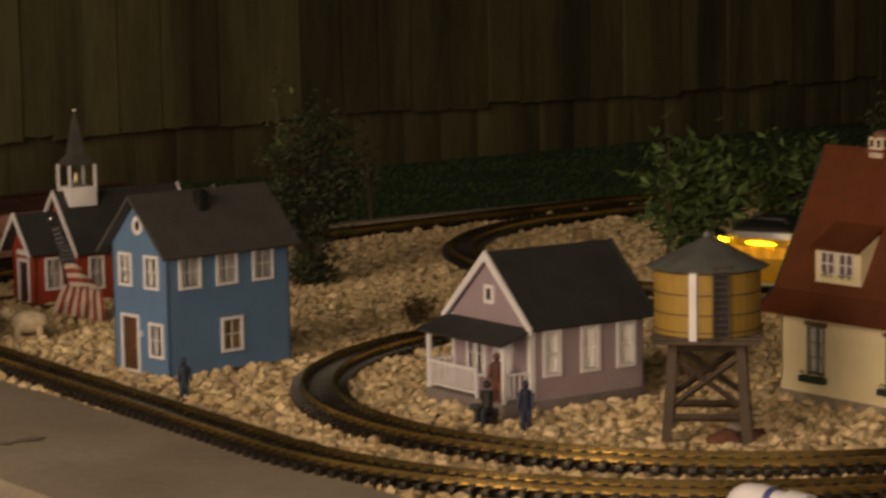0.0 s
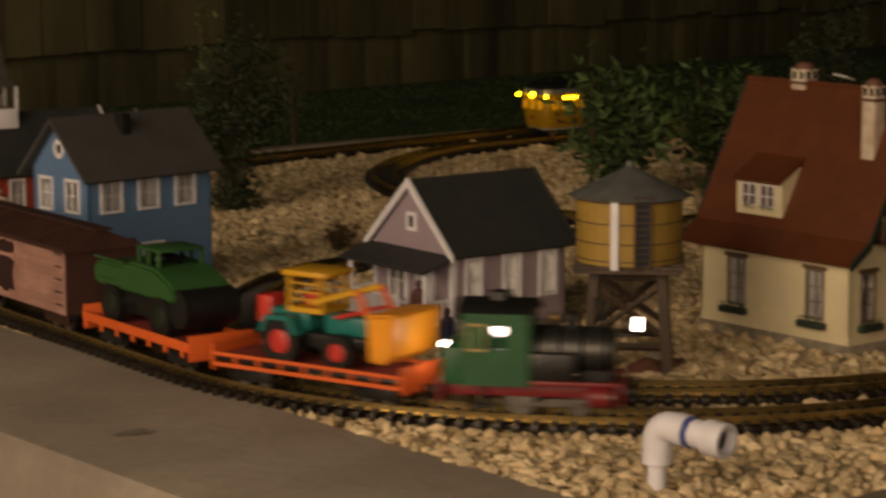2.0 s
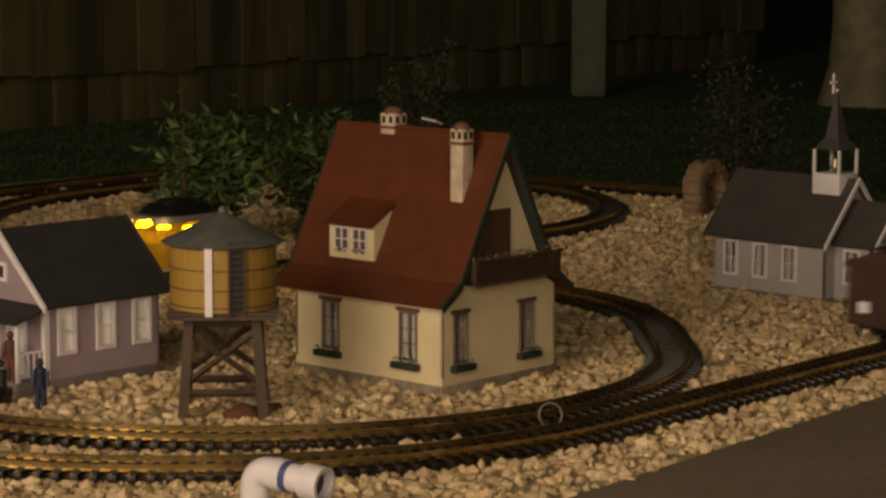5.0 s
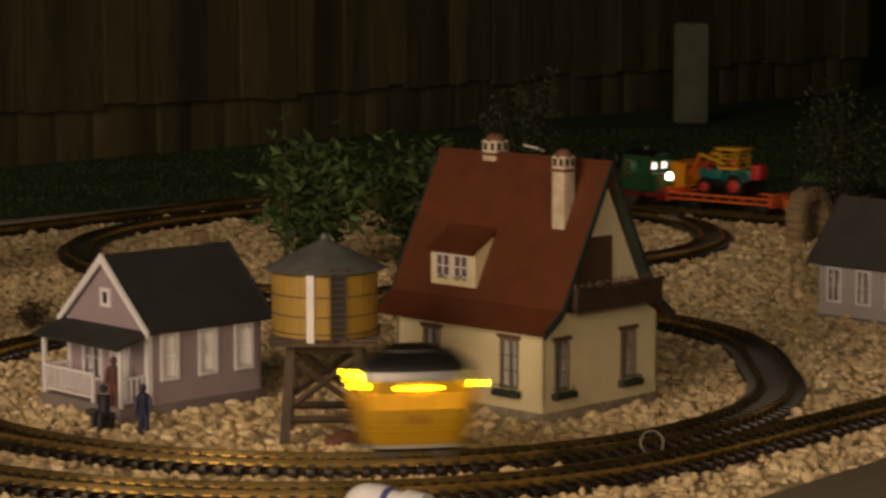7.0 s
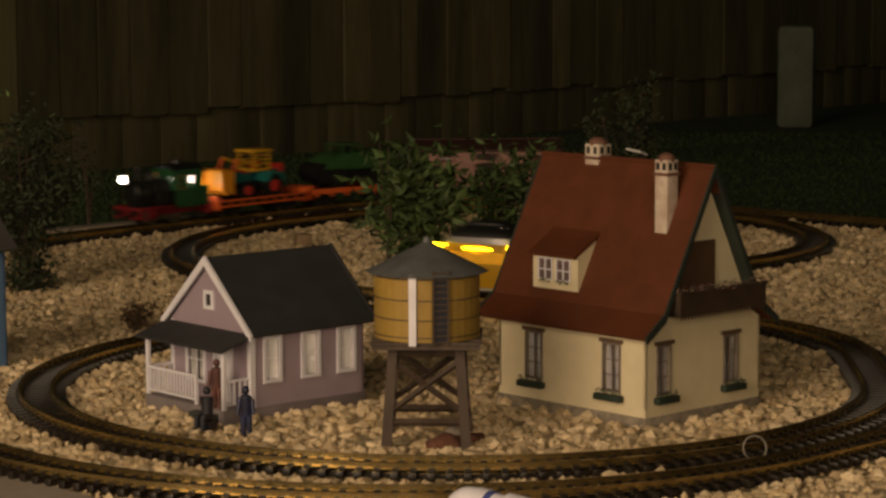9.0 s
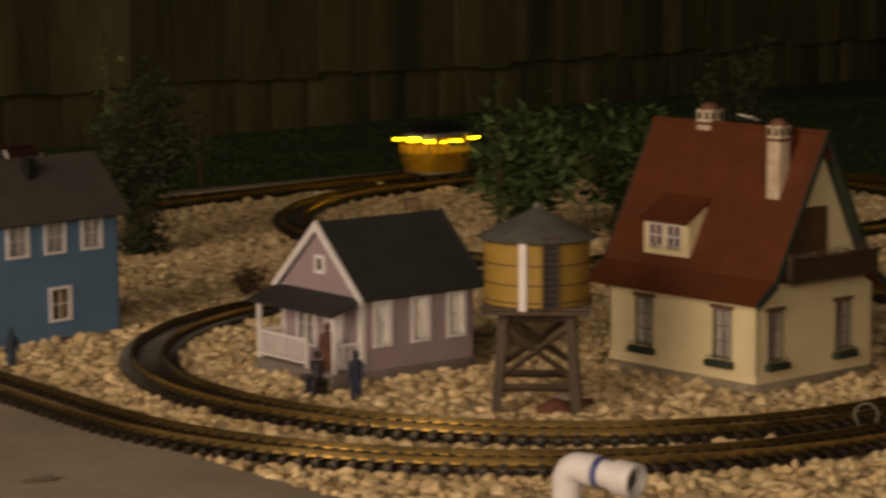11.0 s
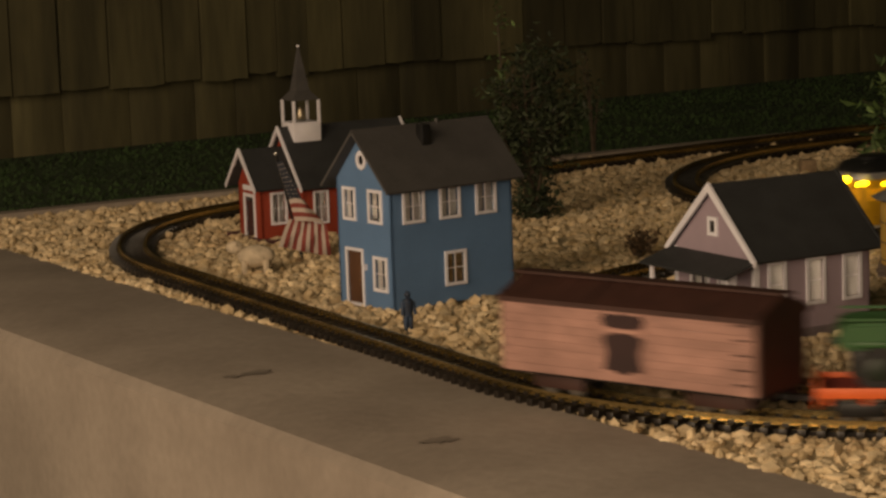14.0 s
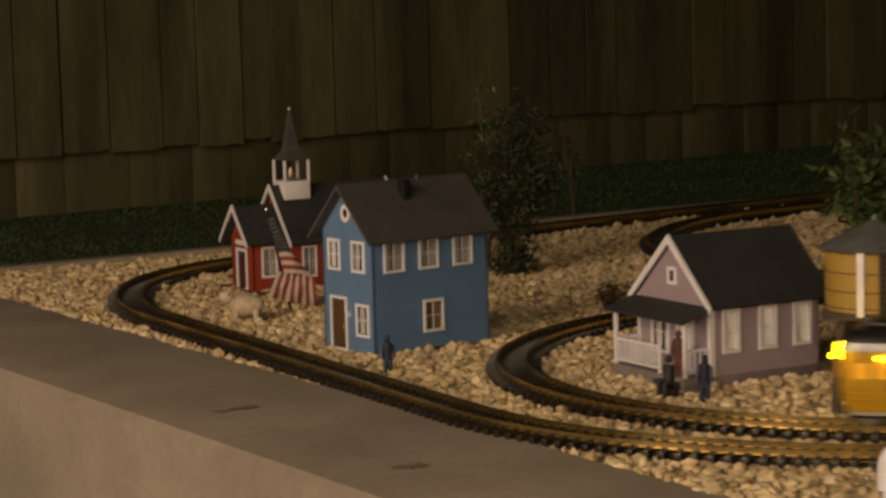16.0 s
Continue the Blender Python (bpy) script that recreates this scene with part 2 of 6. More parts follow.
def bed():
    bm = bmesh.new()
    n = 90
    pts = [CORNER, BACK_RIGHT, BACK, BACK_LEFT]
    grid = []
    for i in range(n + 1):
        row = []
        for j in range(n + 1):
            u, v = i / n, j / n
            p = pts[0] * (1 - u) * (1 - v) + pts[1] * u * (1 - v) + pts[2] * u * v + pts[3] * (1 - u) * v
            row.append(bm.verts.new((p.x, p.y, -0.0005 + 0.004 * noise.noise((p.x * 5, p.y * 5, 0)))))
        grid.append(row)
    for i in range(n):
        for j in range(n):
            bm.faces.new((grid[i][j], grid[i + 1][j], grid[i + 1][j + 1], grid[i][j + 1]))
    return tagged(part("gravel_ground", bm, BED), "tan gravel bed of the garden railway", "gravel bed", kind="structure")


bed()


def lawn():
    """Grass sheet behind the bed, out to the fence and beyond."""
    bm = bmesh.new()
    out = [BACK_LEFT + Vector((-0.02, 0.0)), BACK, BACK_RIGHT, Vector((30, 1.0)), Vector((30, 40)), Vector((-30, 40)), Vector((-30, 0.9))]
    bm.faces.new([bm.verts.new((p.x, p.y, -0.012)) for p in out])
    bm.normal_update()
    if bm.faces[:][0].normal.z < 0:
        bmesh.ops.reverse_faces(bm, faces=bm.faces[:])
    return tagged(part("lawn", bm, SOIL), "dark green lawn between the gravel bed and the fence", "lawn", kind="structure")


lawn()


def grass_blades(count=60000):
    """Short mown blades over the lawn between the bed and the fence."""
    rng = np.random.default_rng(5)
    v, f = [], []
    left, right = (BACK - BACK_LEFT).normalized(), (BACK_RIGHT - BACK).normalized()
    while len(f) < count:
        x, y = rng.uniform(-3.4, 3.0), rng.uniform(0.7, 4.9)
        p = Vector((x, y))
        if left.cross(p - BACK_LEFT) < 0.03 and right.cross(p - BACK) < 0.03:
            continue
        if (p - FENCE_A).cross(FENCE_WAY) < 0.03:
            continue
        h, a, lean = -0.009 + 0.006 * rng.random(), rng.random() * 6.28, 0.012 * (rng.random() - 0.5)
        wx, wy = 0.0045 * math.cos(a), 0.0045 * math.sin(a)
        k = len(v)
        v += [(x - wx, y - wy, -0.012), (x + wx, y + wy, -0.012), (x + lean, y + lean * 0.6, h)]
        f.append((k, k + 1, k + 2))
    me = bpy.data.meshes.new("grass")
    me.from_pydata(v, [], f)
    me.materials.append(GRASS)
    tagged(new("grass", me), "short dark green grass blades on the lawn", "grass", kind="stuff")


grass_blades()


def kerb(name, start, way, side, length, material, label, width=0.30, drop=0.30):
    """Concrete kerb wall: cap level with the gravel, a face down to the patio."""
    bm = bmesh.new()
    a, b = start, start + way * length
    o = side * width
    r = 0.012
    prof = [(0.0, -drop), (0.0, 0.004), (1.0 - 0.075 / width, 0.003), (1.0 - r / width, -0.008), (1.0, -0.008 - r), (1.0, -drop)]
    rings = []
    n = 24
    for i in range(n + 1):
        p = a.lerp(b, i / n)
        rings.append([bm.verts.new((p.x + o.x * u, p.y + o.y * u, z)) for u, z in prof])
    for i in range(n):
        for k in range(len(prof) - 1):
            bm.faces.new((rings[i][k], rings[i + 1][k], rings[i + 1][k + 1], rings[i][k + 1]))
    bm.faces.new(rings[0])
    bm.faces.new(rings[-1][::-1])
    bmesh.ops.recalc_face_normals(bm, faces=bm.faces[:])
    return tagged(part(name, bm, material), label, "kerb", kind="structure")


LEFT_KERB = kerb("kerb_wall_left", CORNER, LEFT, Vector((-0.763, -0.646)), 3.6, CONCRETE, "worn grey concrete kerb wall beside the gravel bed")
kerb("kerb_wall_right", CORNER, RIGHT, Vector((0.714, -0.70)), 3.4, DIM_CONCRETE, "brown concrete kerb wall beside the gravel bed, toned down for weaker light")
sheet("patio", [(-6, -9), (6, -9), (6, 1.2), (0, -1.0), (-6, 1.6)], -0.29, CONCRETE, "grey concrete patio below the kerb wall", category="patio")


def stain(x, y, a, b, turn, seed, parent):
    """A dark damp stain with an uneven rim on the cap."""
    bm = bmesh.new()
    n = 28
    rim = []
    for i in range(n):
        w = 6.2832 * i / n
        k = 1 + 1.1 * noise.noise((2.4 * math.cos(w) + seed, 2 * math.sin(w), seed))
        rim.append(bm.verts.new((a * k * math.cos(w), b * k * math.sin(w), 0)))
    bm.faces.new(rim)
    ob = part("stain", bm, mat("damp_concrete", (0.250, 0.212, 0.175), 0.85, var=0.3, scale=30), parent)
    ob.matrix_basis = pose(x, y, 0.0046, 0, 0, turn)


stain(-0.935, -0.405, 0.020, 0.012, 40, 1.0, LEFT_KERB)
stain(-0.960, -0.43, 0.010, 0.010, 10, 2.0, LEFT_KERB)
stain(-0.63, -0.80, 0.016, 0.014, 30, 4.0, LEFT_KERB)
# unseen plain wall, added behind the lamps to close that side
tagged(part("wall_house", box(-7, 7, -6.3, -6.1, -0.29, 2.6), mat("plain_stucco", (0.42, 0.38, 0.32), 0.9, scale=3)), "plain stucco wall added unseen behind the lamps", "wall", kind="structure")


def edging(name, a, b):
    w = (b - a).normalized()
    n = Vector((-w.y, w.x))
    bm = bmesh.new()
    ps = [a - n * 0.02, b - n * 0.02, b + n * 0.02, a + n * 0.02]
    lo = [bm.verts.new((p.x, p.y, -0.05)) for p in ps]
    hi = [bm.verts.new((p.x, p.y, 0.014)) for p in ps]
    bm.faces.new(hi)
    for i in range(4):
        bm.faces.new((lo[i], lo[(i + 1) % 4], hi[(i + 1) % 4], hi[i]))
    bmesh.ops.recalc_face_normals(bm, faces=bm.faces[:])
    return tagged(part(name, bm, CONCRETE), "narrow concrete edging between gravel and lawn", "edging", kind="structure")


edging("edging_left", BACK_LEFT, BACK)
edging("edging_right", BACK, BACK_RIGHT)


def scatter_gravel(count=60000):
    """Loose pebbles over the bed, denser towards the front."""
    rng = np.random.default_rng(3)
    bm = bmesh.new()
    bmesh.ops.create_icosphere(bm, subdivisions=1, radius=1)
    bm.verts.ensure_lookup_table()
    base = np.array([v.co[:] for v in bm.verts])
    tris = np.array([[v.index for v in f.verts] for f in bm.faces])
    bm.free()
    P = []
    a, b, c, d = (np.array(p) for p in (CORNER, BACK_RIGHT, BACK, BACK_LEFT))
    while len(P) < count:
        u, w = rng.random(2)
        p = a * (1 - u) * (1 - w) + b * u * (1 - w) + c * u * w + d * (1 - u) * w
        if p[0] > 1.5 or (p[0] > 0.9 and p[1] < -0.2):
            continue
        P.append(p)
    P = np.array(P)
    near = np.full(len(P), 9.0)
    for ln in (outer, inner):
        q = ln.p[::2]
        for i in range(0, len(P), 2000):
            dd = np.hypot(P[i:i + 2000, None, 0] - q[None, :, 0], P[i:i + 2000, None, 1] - q[None, :, 1]).min(1)
            near[i:i + 2000] = np.minimum(near[i:i + 2000], dd)
    n = len(P)
    r = 0.0048 + 0.0058 * rng.random(n) ** 1.7
    r = np.where(near < 0.043, np.minimum(r, 0.0042), r)
    z = -0.003 + 0.008 * rng.random(n) ** 1.3
    z = np.where(near < 0.043, 0.0015, z)
    ax = rng.random((n, 3)) * 0.7 + 0.65
    ang = rng.random(n) * 6.28
    V = base[None] * ax[:, None] * r[:, None, None] * (1 + 0.22 * rng.standard_normal((n, len(base), 1)).clip(-1.5, 1.5))
    V[:, :, 2] *= 0.74
    ca, sa = np.cos(ang)[:, None], np.sin(ang)[:, None]
    X = V[:, :, 0] * ca - V[:, :, 1] * sa + P[:, None, 0]
    Y = V[:, :, 0] * sa + V[:, :, 1] * ca + P[:, None, 1]
    Z = V[:, :, 2] + z[:, None]
    verts = np.stack([X, Y, Z], 2).reshape(-1, 3)
    faces = (tris[None] + (np.arange(n) * len(base))[:, None, None]).reshape(-1, 3)
    me = bpy.data.meshes.new("gravel")
    me.from_pydata(verts.tolist(), [], faces.tolist())
    me.materials.append(GRAVEL)
    tagged(new("gravel", me), "loose tan and cream gravel pebbles round the tracks", "gravel", kind="stuff")


scatter_gravel()

# ---- fence ----


def fence():
    """Upright boards with worn lower ends over a recessed row of short boards."""
    t = thing("wooden_fence", pose(FENCE_A.x, FENCE_A.y, -0.02, 0, 0, math.degrees(math.atan2(FENCE_WAY.y, FENCE_WAY.x))),
              "weathered grey-brown wooden privacy fence behind the lawn", "fence")
    rng = random.Random(8)
    x = -2.2
    while x < 6.5:
        w = rng.choice((0.09, 0.11, 0.135, 0.14, 0.15))
        gap = 0.005 if rng.random() < 0.22 else 0.0010
        lift = rng.uniform(-0.006, 0.007)
        z0 = 0.160 + lift
        foot = [(x + gap, z0 + rng.uniform(0, 0.004))]
        for k in range(1, 4):
            foot.append((x + w * k / 4, z0 + rng.uniform(-0.002, 0.003)))
        foot.append((x + w - gap, z0 + rng.uniform(0, 0.004)))
        ob = part("board", prism(foot + [(x + w - gap, 1.75), (x + gap, 1.75)], 0.020), FENCE, t)
        ob.location.y = -0.022 + rng.uniform(-0.006, 0.006)
        ob.rotation_euler.y = radians(rng.uniform(-0.12, 0.12))
        x += w
    x = -2.2
    while x < 6.5:
        w = rng.choice((0.12, 0.14, 0.14, 0.19))
        gap = 0.004 if rng.random() < 0.25 else 0.0010
        ob = part("lower_board", box(x + gap, x + w - gap, 0.012, 0.030, -0.04, 0.20, bevel=0.0008), FENCE, t)
        ob.location.y = rng.uniform(-0.004, 0.002)
        x += w
    part("rail", box(-2.2, 6.5, 0.034, 0.07, 0.10, 0.16, bevel=0.002), FENCE, t)
    for k in range(7):
        part("post", box(-1.9 + 1.22 * k, -1.81 + 1.22 * k, 0.072, 0.16, -0.04, 1.6, bevel=0.003), FENCE, t)
    return t


fence()


# ---- tracks ----
def rail_mesh(line, off):
    """A rail swept along the line: foot, web and head."""
    prof = [(-0.0035, 0.0), (0.0035, 0.0), (0.0035, 0.0015), (0.001, 0.002), (0.001, 0.006), (0.0017, 0.0065), (0.0017, 0.0086), (-0.0017, 0.0086), (-0.0017, 0.0065), (-0.001, 0.006), (-0.001, 0.002), (-0.0035, 0.0015)]
    bm = bmesh.new()
    p = line.p
    n = len(p)
    rings = []
    for i in range(0, n, 2):
        t = p[(i + 1) % n] - p[i - 1]
        t = t / np.hypot(*t)
        nx, ny = -t[1], t[0]
        rings.append([bm.verts.new((p[i][0] + nx * (off + u), p[i][1] + ny * (off + u), 0.0134 + z)) for u, z in prof])
    m = len(rings)
    for i in range(m):
        a, b = rings[i], rings[(i + 1) % m]
        for k in range(len(prof)):
            bm.faces.new((a[k], a[(k + 1) % len(prof)], b[(k + 1) % len(prof)], b[k]))
    return bm


def tie_bm():
    bm = box(-0.005, 0.005, -0.041, 0.041, 0.003, 0.013, bevel=0.0012)
    for y in (-0.0225, 0.0225):
        box(-0.004, 0.004, y - 0.006, y - 0.0036, 0.012, 0.0165, bm)
        box(-0.004, 0.004, y + 0.0036, y + 0.006, 0.012, 0.0165, bm)
    return bm


def track(name, line, label, near):
    t = thing(name, pose(0, 0, 0), label, "railway track")
    part("rail", rail_mesh(line, -0.0225), BRASS, t)
    part("rail", rail_mesh(line, 0.0225), BRASS, t)
    # plastic strips that link the ties under the rails
    n = int(line.length / 0.0208)
    first = part("tie", tie_bm(), TIE, t)
    me = first.data
    spots = []
    for i in range(n):
        s = i * line.length / n
        spots.append((line.at(s)[1], s))
    spots.sort()
    first.matrix_basis = line.carriage(spots[0][1], 0.02)
    rest = bmesh.new()
    for k, (y, s) in enumerate(spots[1:]):
        m = line.carriage(s, 0.02)
        if k < near:
            ob = new("tie", me)
            ob.parent = t
            ob.matrix_basis = m
        else:
            box(-0.005, 0.005, -0.041, 0.041, 0.003, 0.013, rest, m=m)
    tagged(part("far_tie_run", rest, TIE, t), kind="stuff")
    for off in (-0.0225, 0.0225):
        bm = bmesh.new()
        p, rings = line.p, []
        for i in range(0, len(p), 3):
            w = p[(i + 1) % len(p)] - p[i - 1]
            w = w / np.hypot(*w)
            rings.append([bm.verts.new((p[i][0] - w[1] * (off + u), p[i][1] + w[0] * (off + u), z)) for u, z in ((-0.004, 0.003), (-0.004, 0.009), (0.004, 0.009), (0.004, 0.003))])
        for i in range(len(rings)):
            a, b = rings[i], rings[(i + 1) % len(rings)]
            for k in range(3):
                bm.faces.new((a[k], a[k + 1], b[k + 1], b[k]))
        part("tie_strip", bm, TIE, t)
    return t


track("railway_track", outer, "outer loop of model railway track with brass rails on black ties", 230)
track("railway_track", inner, "inner figure-eight model railway track with brass rails", 230)


# ---- model buildings ----


def panel(W, H, holes, th=0.004, apex=None, bm=None):
    """A wall W wide and H high in the xz plane, thickness along +y, with openings (x0, x1, z0, z1); apex adds a gable."""
    bm = bm or bmesh.new()
    xs = sorted({0.0, W, *[h[0] for h in holes], *[h[1] for h in holes]})
    zs = sorted({0.0, H, *[h[2] for h in holes], *[h[3] for h in holes]})

    def solid(i, j):
        if not (0 <= i < len(xs) - 1 and 0 <= j < len(zs) - 1):
            return False
        x, z = (xs[i] + xs[i + 1]) / 2, (zs[j] + zs[j + 1]) / 2
        return not any(a < x < b and c < z < d for a, b, c, d in holes)

    def quad(*ps):
        bm.faces.new([bm.verts.new(p) for p in ps])

    for i in range(len(xs) - 1):
        for j in range(len(zs) - 1):
            if not solid(i, j):
                continue
            x0, x1, z0, z1 = xs[i], xs[i + 1], zs[j], zs[j + 1]
            quad((x0, 0, z0), (x1, 0, z0), (x1, 0, z1), (x0, 0, z1))
            quad((x0, th, z0), (x0, th, z1), (x1, th, z1), (x1, th, z0))
            if not solid(i - 1, j):
                quad((x0, 0, z0), (x0, 0, z1), (x0, th, z1), (x0, th, z0))
            if not solid(i + 1, j):
                quad((x1, 0, z0), (x1, th, z0), (x1, th, z1), (x1, 0, z1))
            if not solid(i, j - 1):
                quad((x0, 0, z0), (x0, th, z0), (x1, th, z0), (x1, 0, z0))
            if not solid(i, j + 1):
                quad((x0, 0, z1), (x1, 0, z1), (x1, th, z1), (x0, th, z1))
    if apex:
        prism([(0, H), (W, H), (W / 2, apex)], th, None, bm)
    bmesh.ops.remove_doubles(bm, verts=bm.verts[:], dist=1e-6)
    return bm


def placed(ob, m):
    ob.matrix_basis = m
    return ob


def window(t, m, hole, trim=0.0045, cols=2, rows=2, curtain=True, frame=None, proud=0.0022, name="window", drape=None, full=False):
    """Window in an opening of a wall whose frame is m: casing, bars, pane and curtain."""
    x0, x1, z0, z1 = hole
    frame = frame or WHITE
    bm = bmesh.new()
    for b in ((x0 - trim, x0, z0 - trim, z1 + trim), (x1, x1 + trim, z0 - trim, z1 + trim), (x0, x1, z1, z1 + trim), (x0, x1, z0 - trim, z0)):
        box(b[0], b[1], -proud, 0.003, b[2], b[3], bm)
    w = placed(part(name, bm, frame, t), m)
    bm = bmesh.new()
    for i in range(1, cols):
        x = x0 + (x1 - x0) * i / cols
        box(x - 0.0007, x + 0.0007, 0.0002, 0.0018, z0, z1, bm)
    for j in range(1, rows):
        z = z0 + (z1 - z0) * j / rows
        box(x0, x1, 0.0004, 0.0016, z - 0.0007, z + 0.0007, bm)
    if cols > 1 or rows > 1:
        part("glazing_bar", bm, frame, w)
    else:
        bm.free()
    part("pane", box(x0, x1, 0.0020, 0.0026, z0, z1), GLASS if not curtain else PANE, w).visible_shadow = not full
    if curtain:
        bm = bmesh.new()
        n = 8
        deep = 0.0029 if full else 0.0045
        for k in (0, 1):
            a = x0 + (x1 - x0) * (0.0 if k == 0 else (0.5 if full else 0.58))
            b = x0 + (x1 - x0) * ((0.5 if full else 0.42) if k == 0 else 1.0)
            top = [bm.verts.new((a + (b - a) * i / n, deep + 0.0007 * (i % 2), z1)) for i in range(n + 1)]
            bot = [bm.verts.new((a + (b - a) * i / n, deep + 0.0007 * (i % 2), z0)) for i in range(n + 1)]
            for i in range(n):
                bm.faces.new((top[i], top[i + 1], bot[i + 1], bot[i]))
        part("curtain", bm, drape or CURTAIN, w)
    return w


PANE = mat("clear_pane", (0.85, 0.86, 0.86), 0.06, var=0.1, bump=0, spec=0.6)
PANE.node_tree.nodes["Principled BSDF"].inputs["Transmission Weight"].default_value = 1.0
PANE.node_tree.nodes["Principled BSDF"].inputs["IOR"].default_value = 1.1
FRONT = lambda w: Matrix.Translation((0, w, 0)) @ pose(0, 0, 0, 0, 0, -90)
SIDE = lambda w: Matrix()
FAR = lambda L, w: Matrix.Translation((L, w, 0)) @ pose(0, 0, 0, 0, 0, 180)
REAR = lambda L: Matrix.Translation((L, 0, 0)) @ pose(0, 0, 0, 0, 0, 90)


def rake(t, x, y0, y1, ym, ze, za, width=0.008, depth=0.004, material=None):
    """White boards along a gable's two slopes; the gable stands at x."""
    for a, b in ((y0, ym), (y1, ym)):
        bm = bmesh.new()
        ps = [(x, a, ze), (x, b, za), (x, b, za - width * 1.35), (x, a, ze - width * 1.0)]
        f = [bm.verts.new(p) for p in ps]
        g = [bm.verts.new((p[0] + depth, p[1], p[2])) for p in ps]
        bm.faces.new(f)
        bm.faces.new(g[::-1])
        for i in range(4):
            bm.faces.new((f[i], g[i], g[(i + 1) % 4], f[(i + 1) % 4]))
        bmesh.ops.recalc_face_normals(bm, faces=bm.faces[:])
        part("bargeboard", bm, material or WHITE, t)


def gable_roof(t, x0, x1, y0, y1, ze, za, material, th=0.004, ridge=True):
    ym = (y0 + y1) / 2
    part("roof_slope", slab((x0, ym, za), (x1, ym, za), (x1, y0, ze), (x0, y0, ze), th), material, t)
    part("roof_slope", slab((x0, ym, za), (x1, ym, za), (x1, y1, ze), (x0, y1, ze), th), material, t)
    if ridge:
        part("ridge_cap", tube((x0, ym, za - 0.0012), (x1, ym, za - 0.0012), 0.0022, seg=8), material, t)


def mauve_cottage():
    L, w, ze, za = 0.195, 0.185, 0.126, 0.214
    t = thing("model_cottage", pose(-0.289, -0.225, -0.003, 0, 0, 38.6), "mauve model cottage with dark roof and white front porch", "model house", "model buildings")
    part("foundation", box(-0.002, L + 0.002, -0.002, w + 0.002, 0, 0.020, bevel=0.001), mat("grey_mauve_foundation", (0.20, 0.165, 0.175), 0.8), t)
    hs = [(L * a, L * b, 0.056, 0.112) for a, b in ((0.13, 0.24), (0.46, 0.58), (0.78, 0.9))]
    placed(part("side_wall", panel(L, ze - 0.002, hs), MAUVE, t), SIDE(w))
    placed(part("side_wall", panel(L, ze - 0.002, []), MAUVE, t), FAR(L, w))
    for h in hs:
        window(t, SIDE(w), h, cols=1, rows=2, trim=0.005, full=True)
    door = (w * 0.57, w * 0.76, 0.022, 0.100)
    fw = (w * 0.22, w * 0.42, 0.045, 0.098)
    gw = (w * 0.5 - 0.006, w * 0.5 + 0.006, 0.150, 0.166)
    placed(part("front_wall", panel(w, ze - 0.002, [door, fw], apex=za - 0.004), MAUVE, t), FRONT(w))
    placed(part("rear_wall", panel(w, ze - 0.002, [], apex=za - 0.004), MAUVE, t), REAR(L))
    d = window(t, FRONT(w), door, cols=1, rows=1, curtain=False, name="door")
    placed(part("door_panel", box(door[0], door[1], 0.0005, 0.002, door[2], door[3], bevel=0.0004), WHITE, d), Matrix())
    window(t, FRONT(w), fw, cols=2, rows=2)
    wd = placed(part("gable_window", box(gw[0], gw[1], -0.001, 0.0, gw[2], gw[3]), DARK, t), FRONT(w))
    bm = bmesh.new()
    for b in ((gw[0] - 0.005, gw[0], gw[2] - 0.005, gw[3] + 0.005), (gw[1], gw[1] + 0.005, gw[2] - 0.005, gw[3] + 0.005), (gw[0], gw[1], gw[3], gw[3] + 0.005), (gw[0], gw[1], gw[2] - 0.005, gw[2])):
        box(b[0], b[1], -0.003, 0.0, b[2], b[3], bm)
    part("casing", bm, WHITE, wd)
    for x, y in ((-0.001, -0.001), (-0.001, w - 0.007)):
        part("corner_board", box(x, x + 0.008, y, y + 0.008, 0.02, ze - 0.004), WHITE, t)
    gable_roof(t, -0.006, L + 0.014, -0.012, w + 0.012, ze - 0.006, za + 0.002, SHINGLE)
    rake(t, -0.0095, -0.012, w + 0.012, w / 2, ze - 0.004, za + 0.005, width=0.010)
    rake(t, L + 0.0145, -0.012, w + 0.012, w / 2, ze - 0.004, za + 0.005, material=SHINGLE)
    # porch
    part("porch_floor", box(-0.046, -0.002, 0.0, w, 0.0, 0.0215, bevel=0.001), mat("grey_porch_floor", (0.22, 0.19, 0.19), 0.8), t)
    part("porch_roof", slab((-0.002, -0.008, 0.121), (-0.002, w + 0.008, 0.121), (-0.056, w + 0.008, 0.104), (-0.056, -0.008, 0.104), 0.0035), SHINGLE, t)
    for y in (0.004, w - 0.004):
        part("porch_post", box(-0.045, -0.0395, y - 0.0028, y + 0.0028, 0.0215, 0.1045, bevel=0.0005), WHITE, t)
    part("porch_beam", box(-0.045, -0.0405, 0.007, w - 0.007, 0.099, 0.1045), WHITE, t)

    def railing(p, q, n):
        p, q = Vector(p), Vector(q)
        d = (q - p).normalized()
        m = Matrix.Translation(p) @ pose(0, 0, 0, 0, 0, math.degrees(math.atan2(d.y, d.x)))
        r = part("railing", box(0, (q - p).length, -0.0014, 0.0014, 0.0585, 0.062), WHITE, t)
        r.matrix_basis = m
        part("bottom_rail", box(0, (q - p).length, -0.0012, 0.0012, 0.027, 0.029), WHITE, r)
        for i in range(n):
            x = (i + 0.5) * (q - p).length / n
            part("baluster", box(x - 0.0011, x + 0.0011, -0.0011, 0.0011, 0.029, 0.0585), WHITE, r)

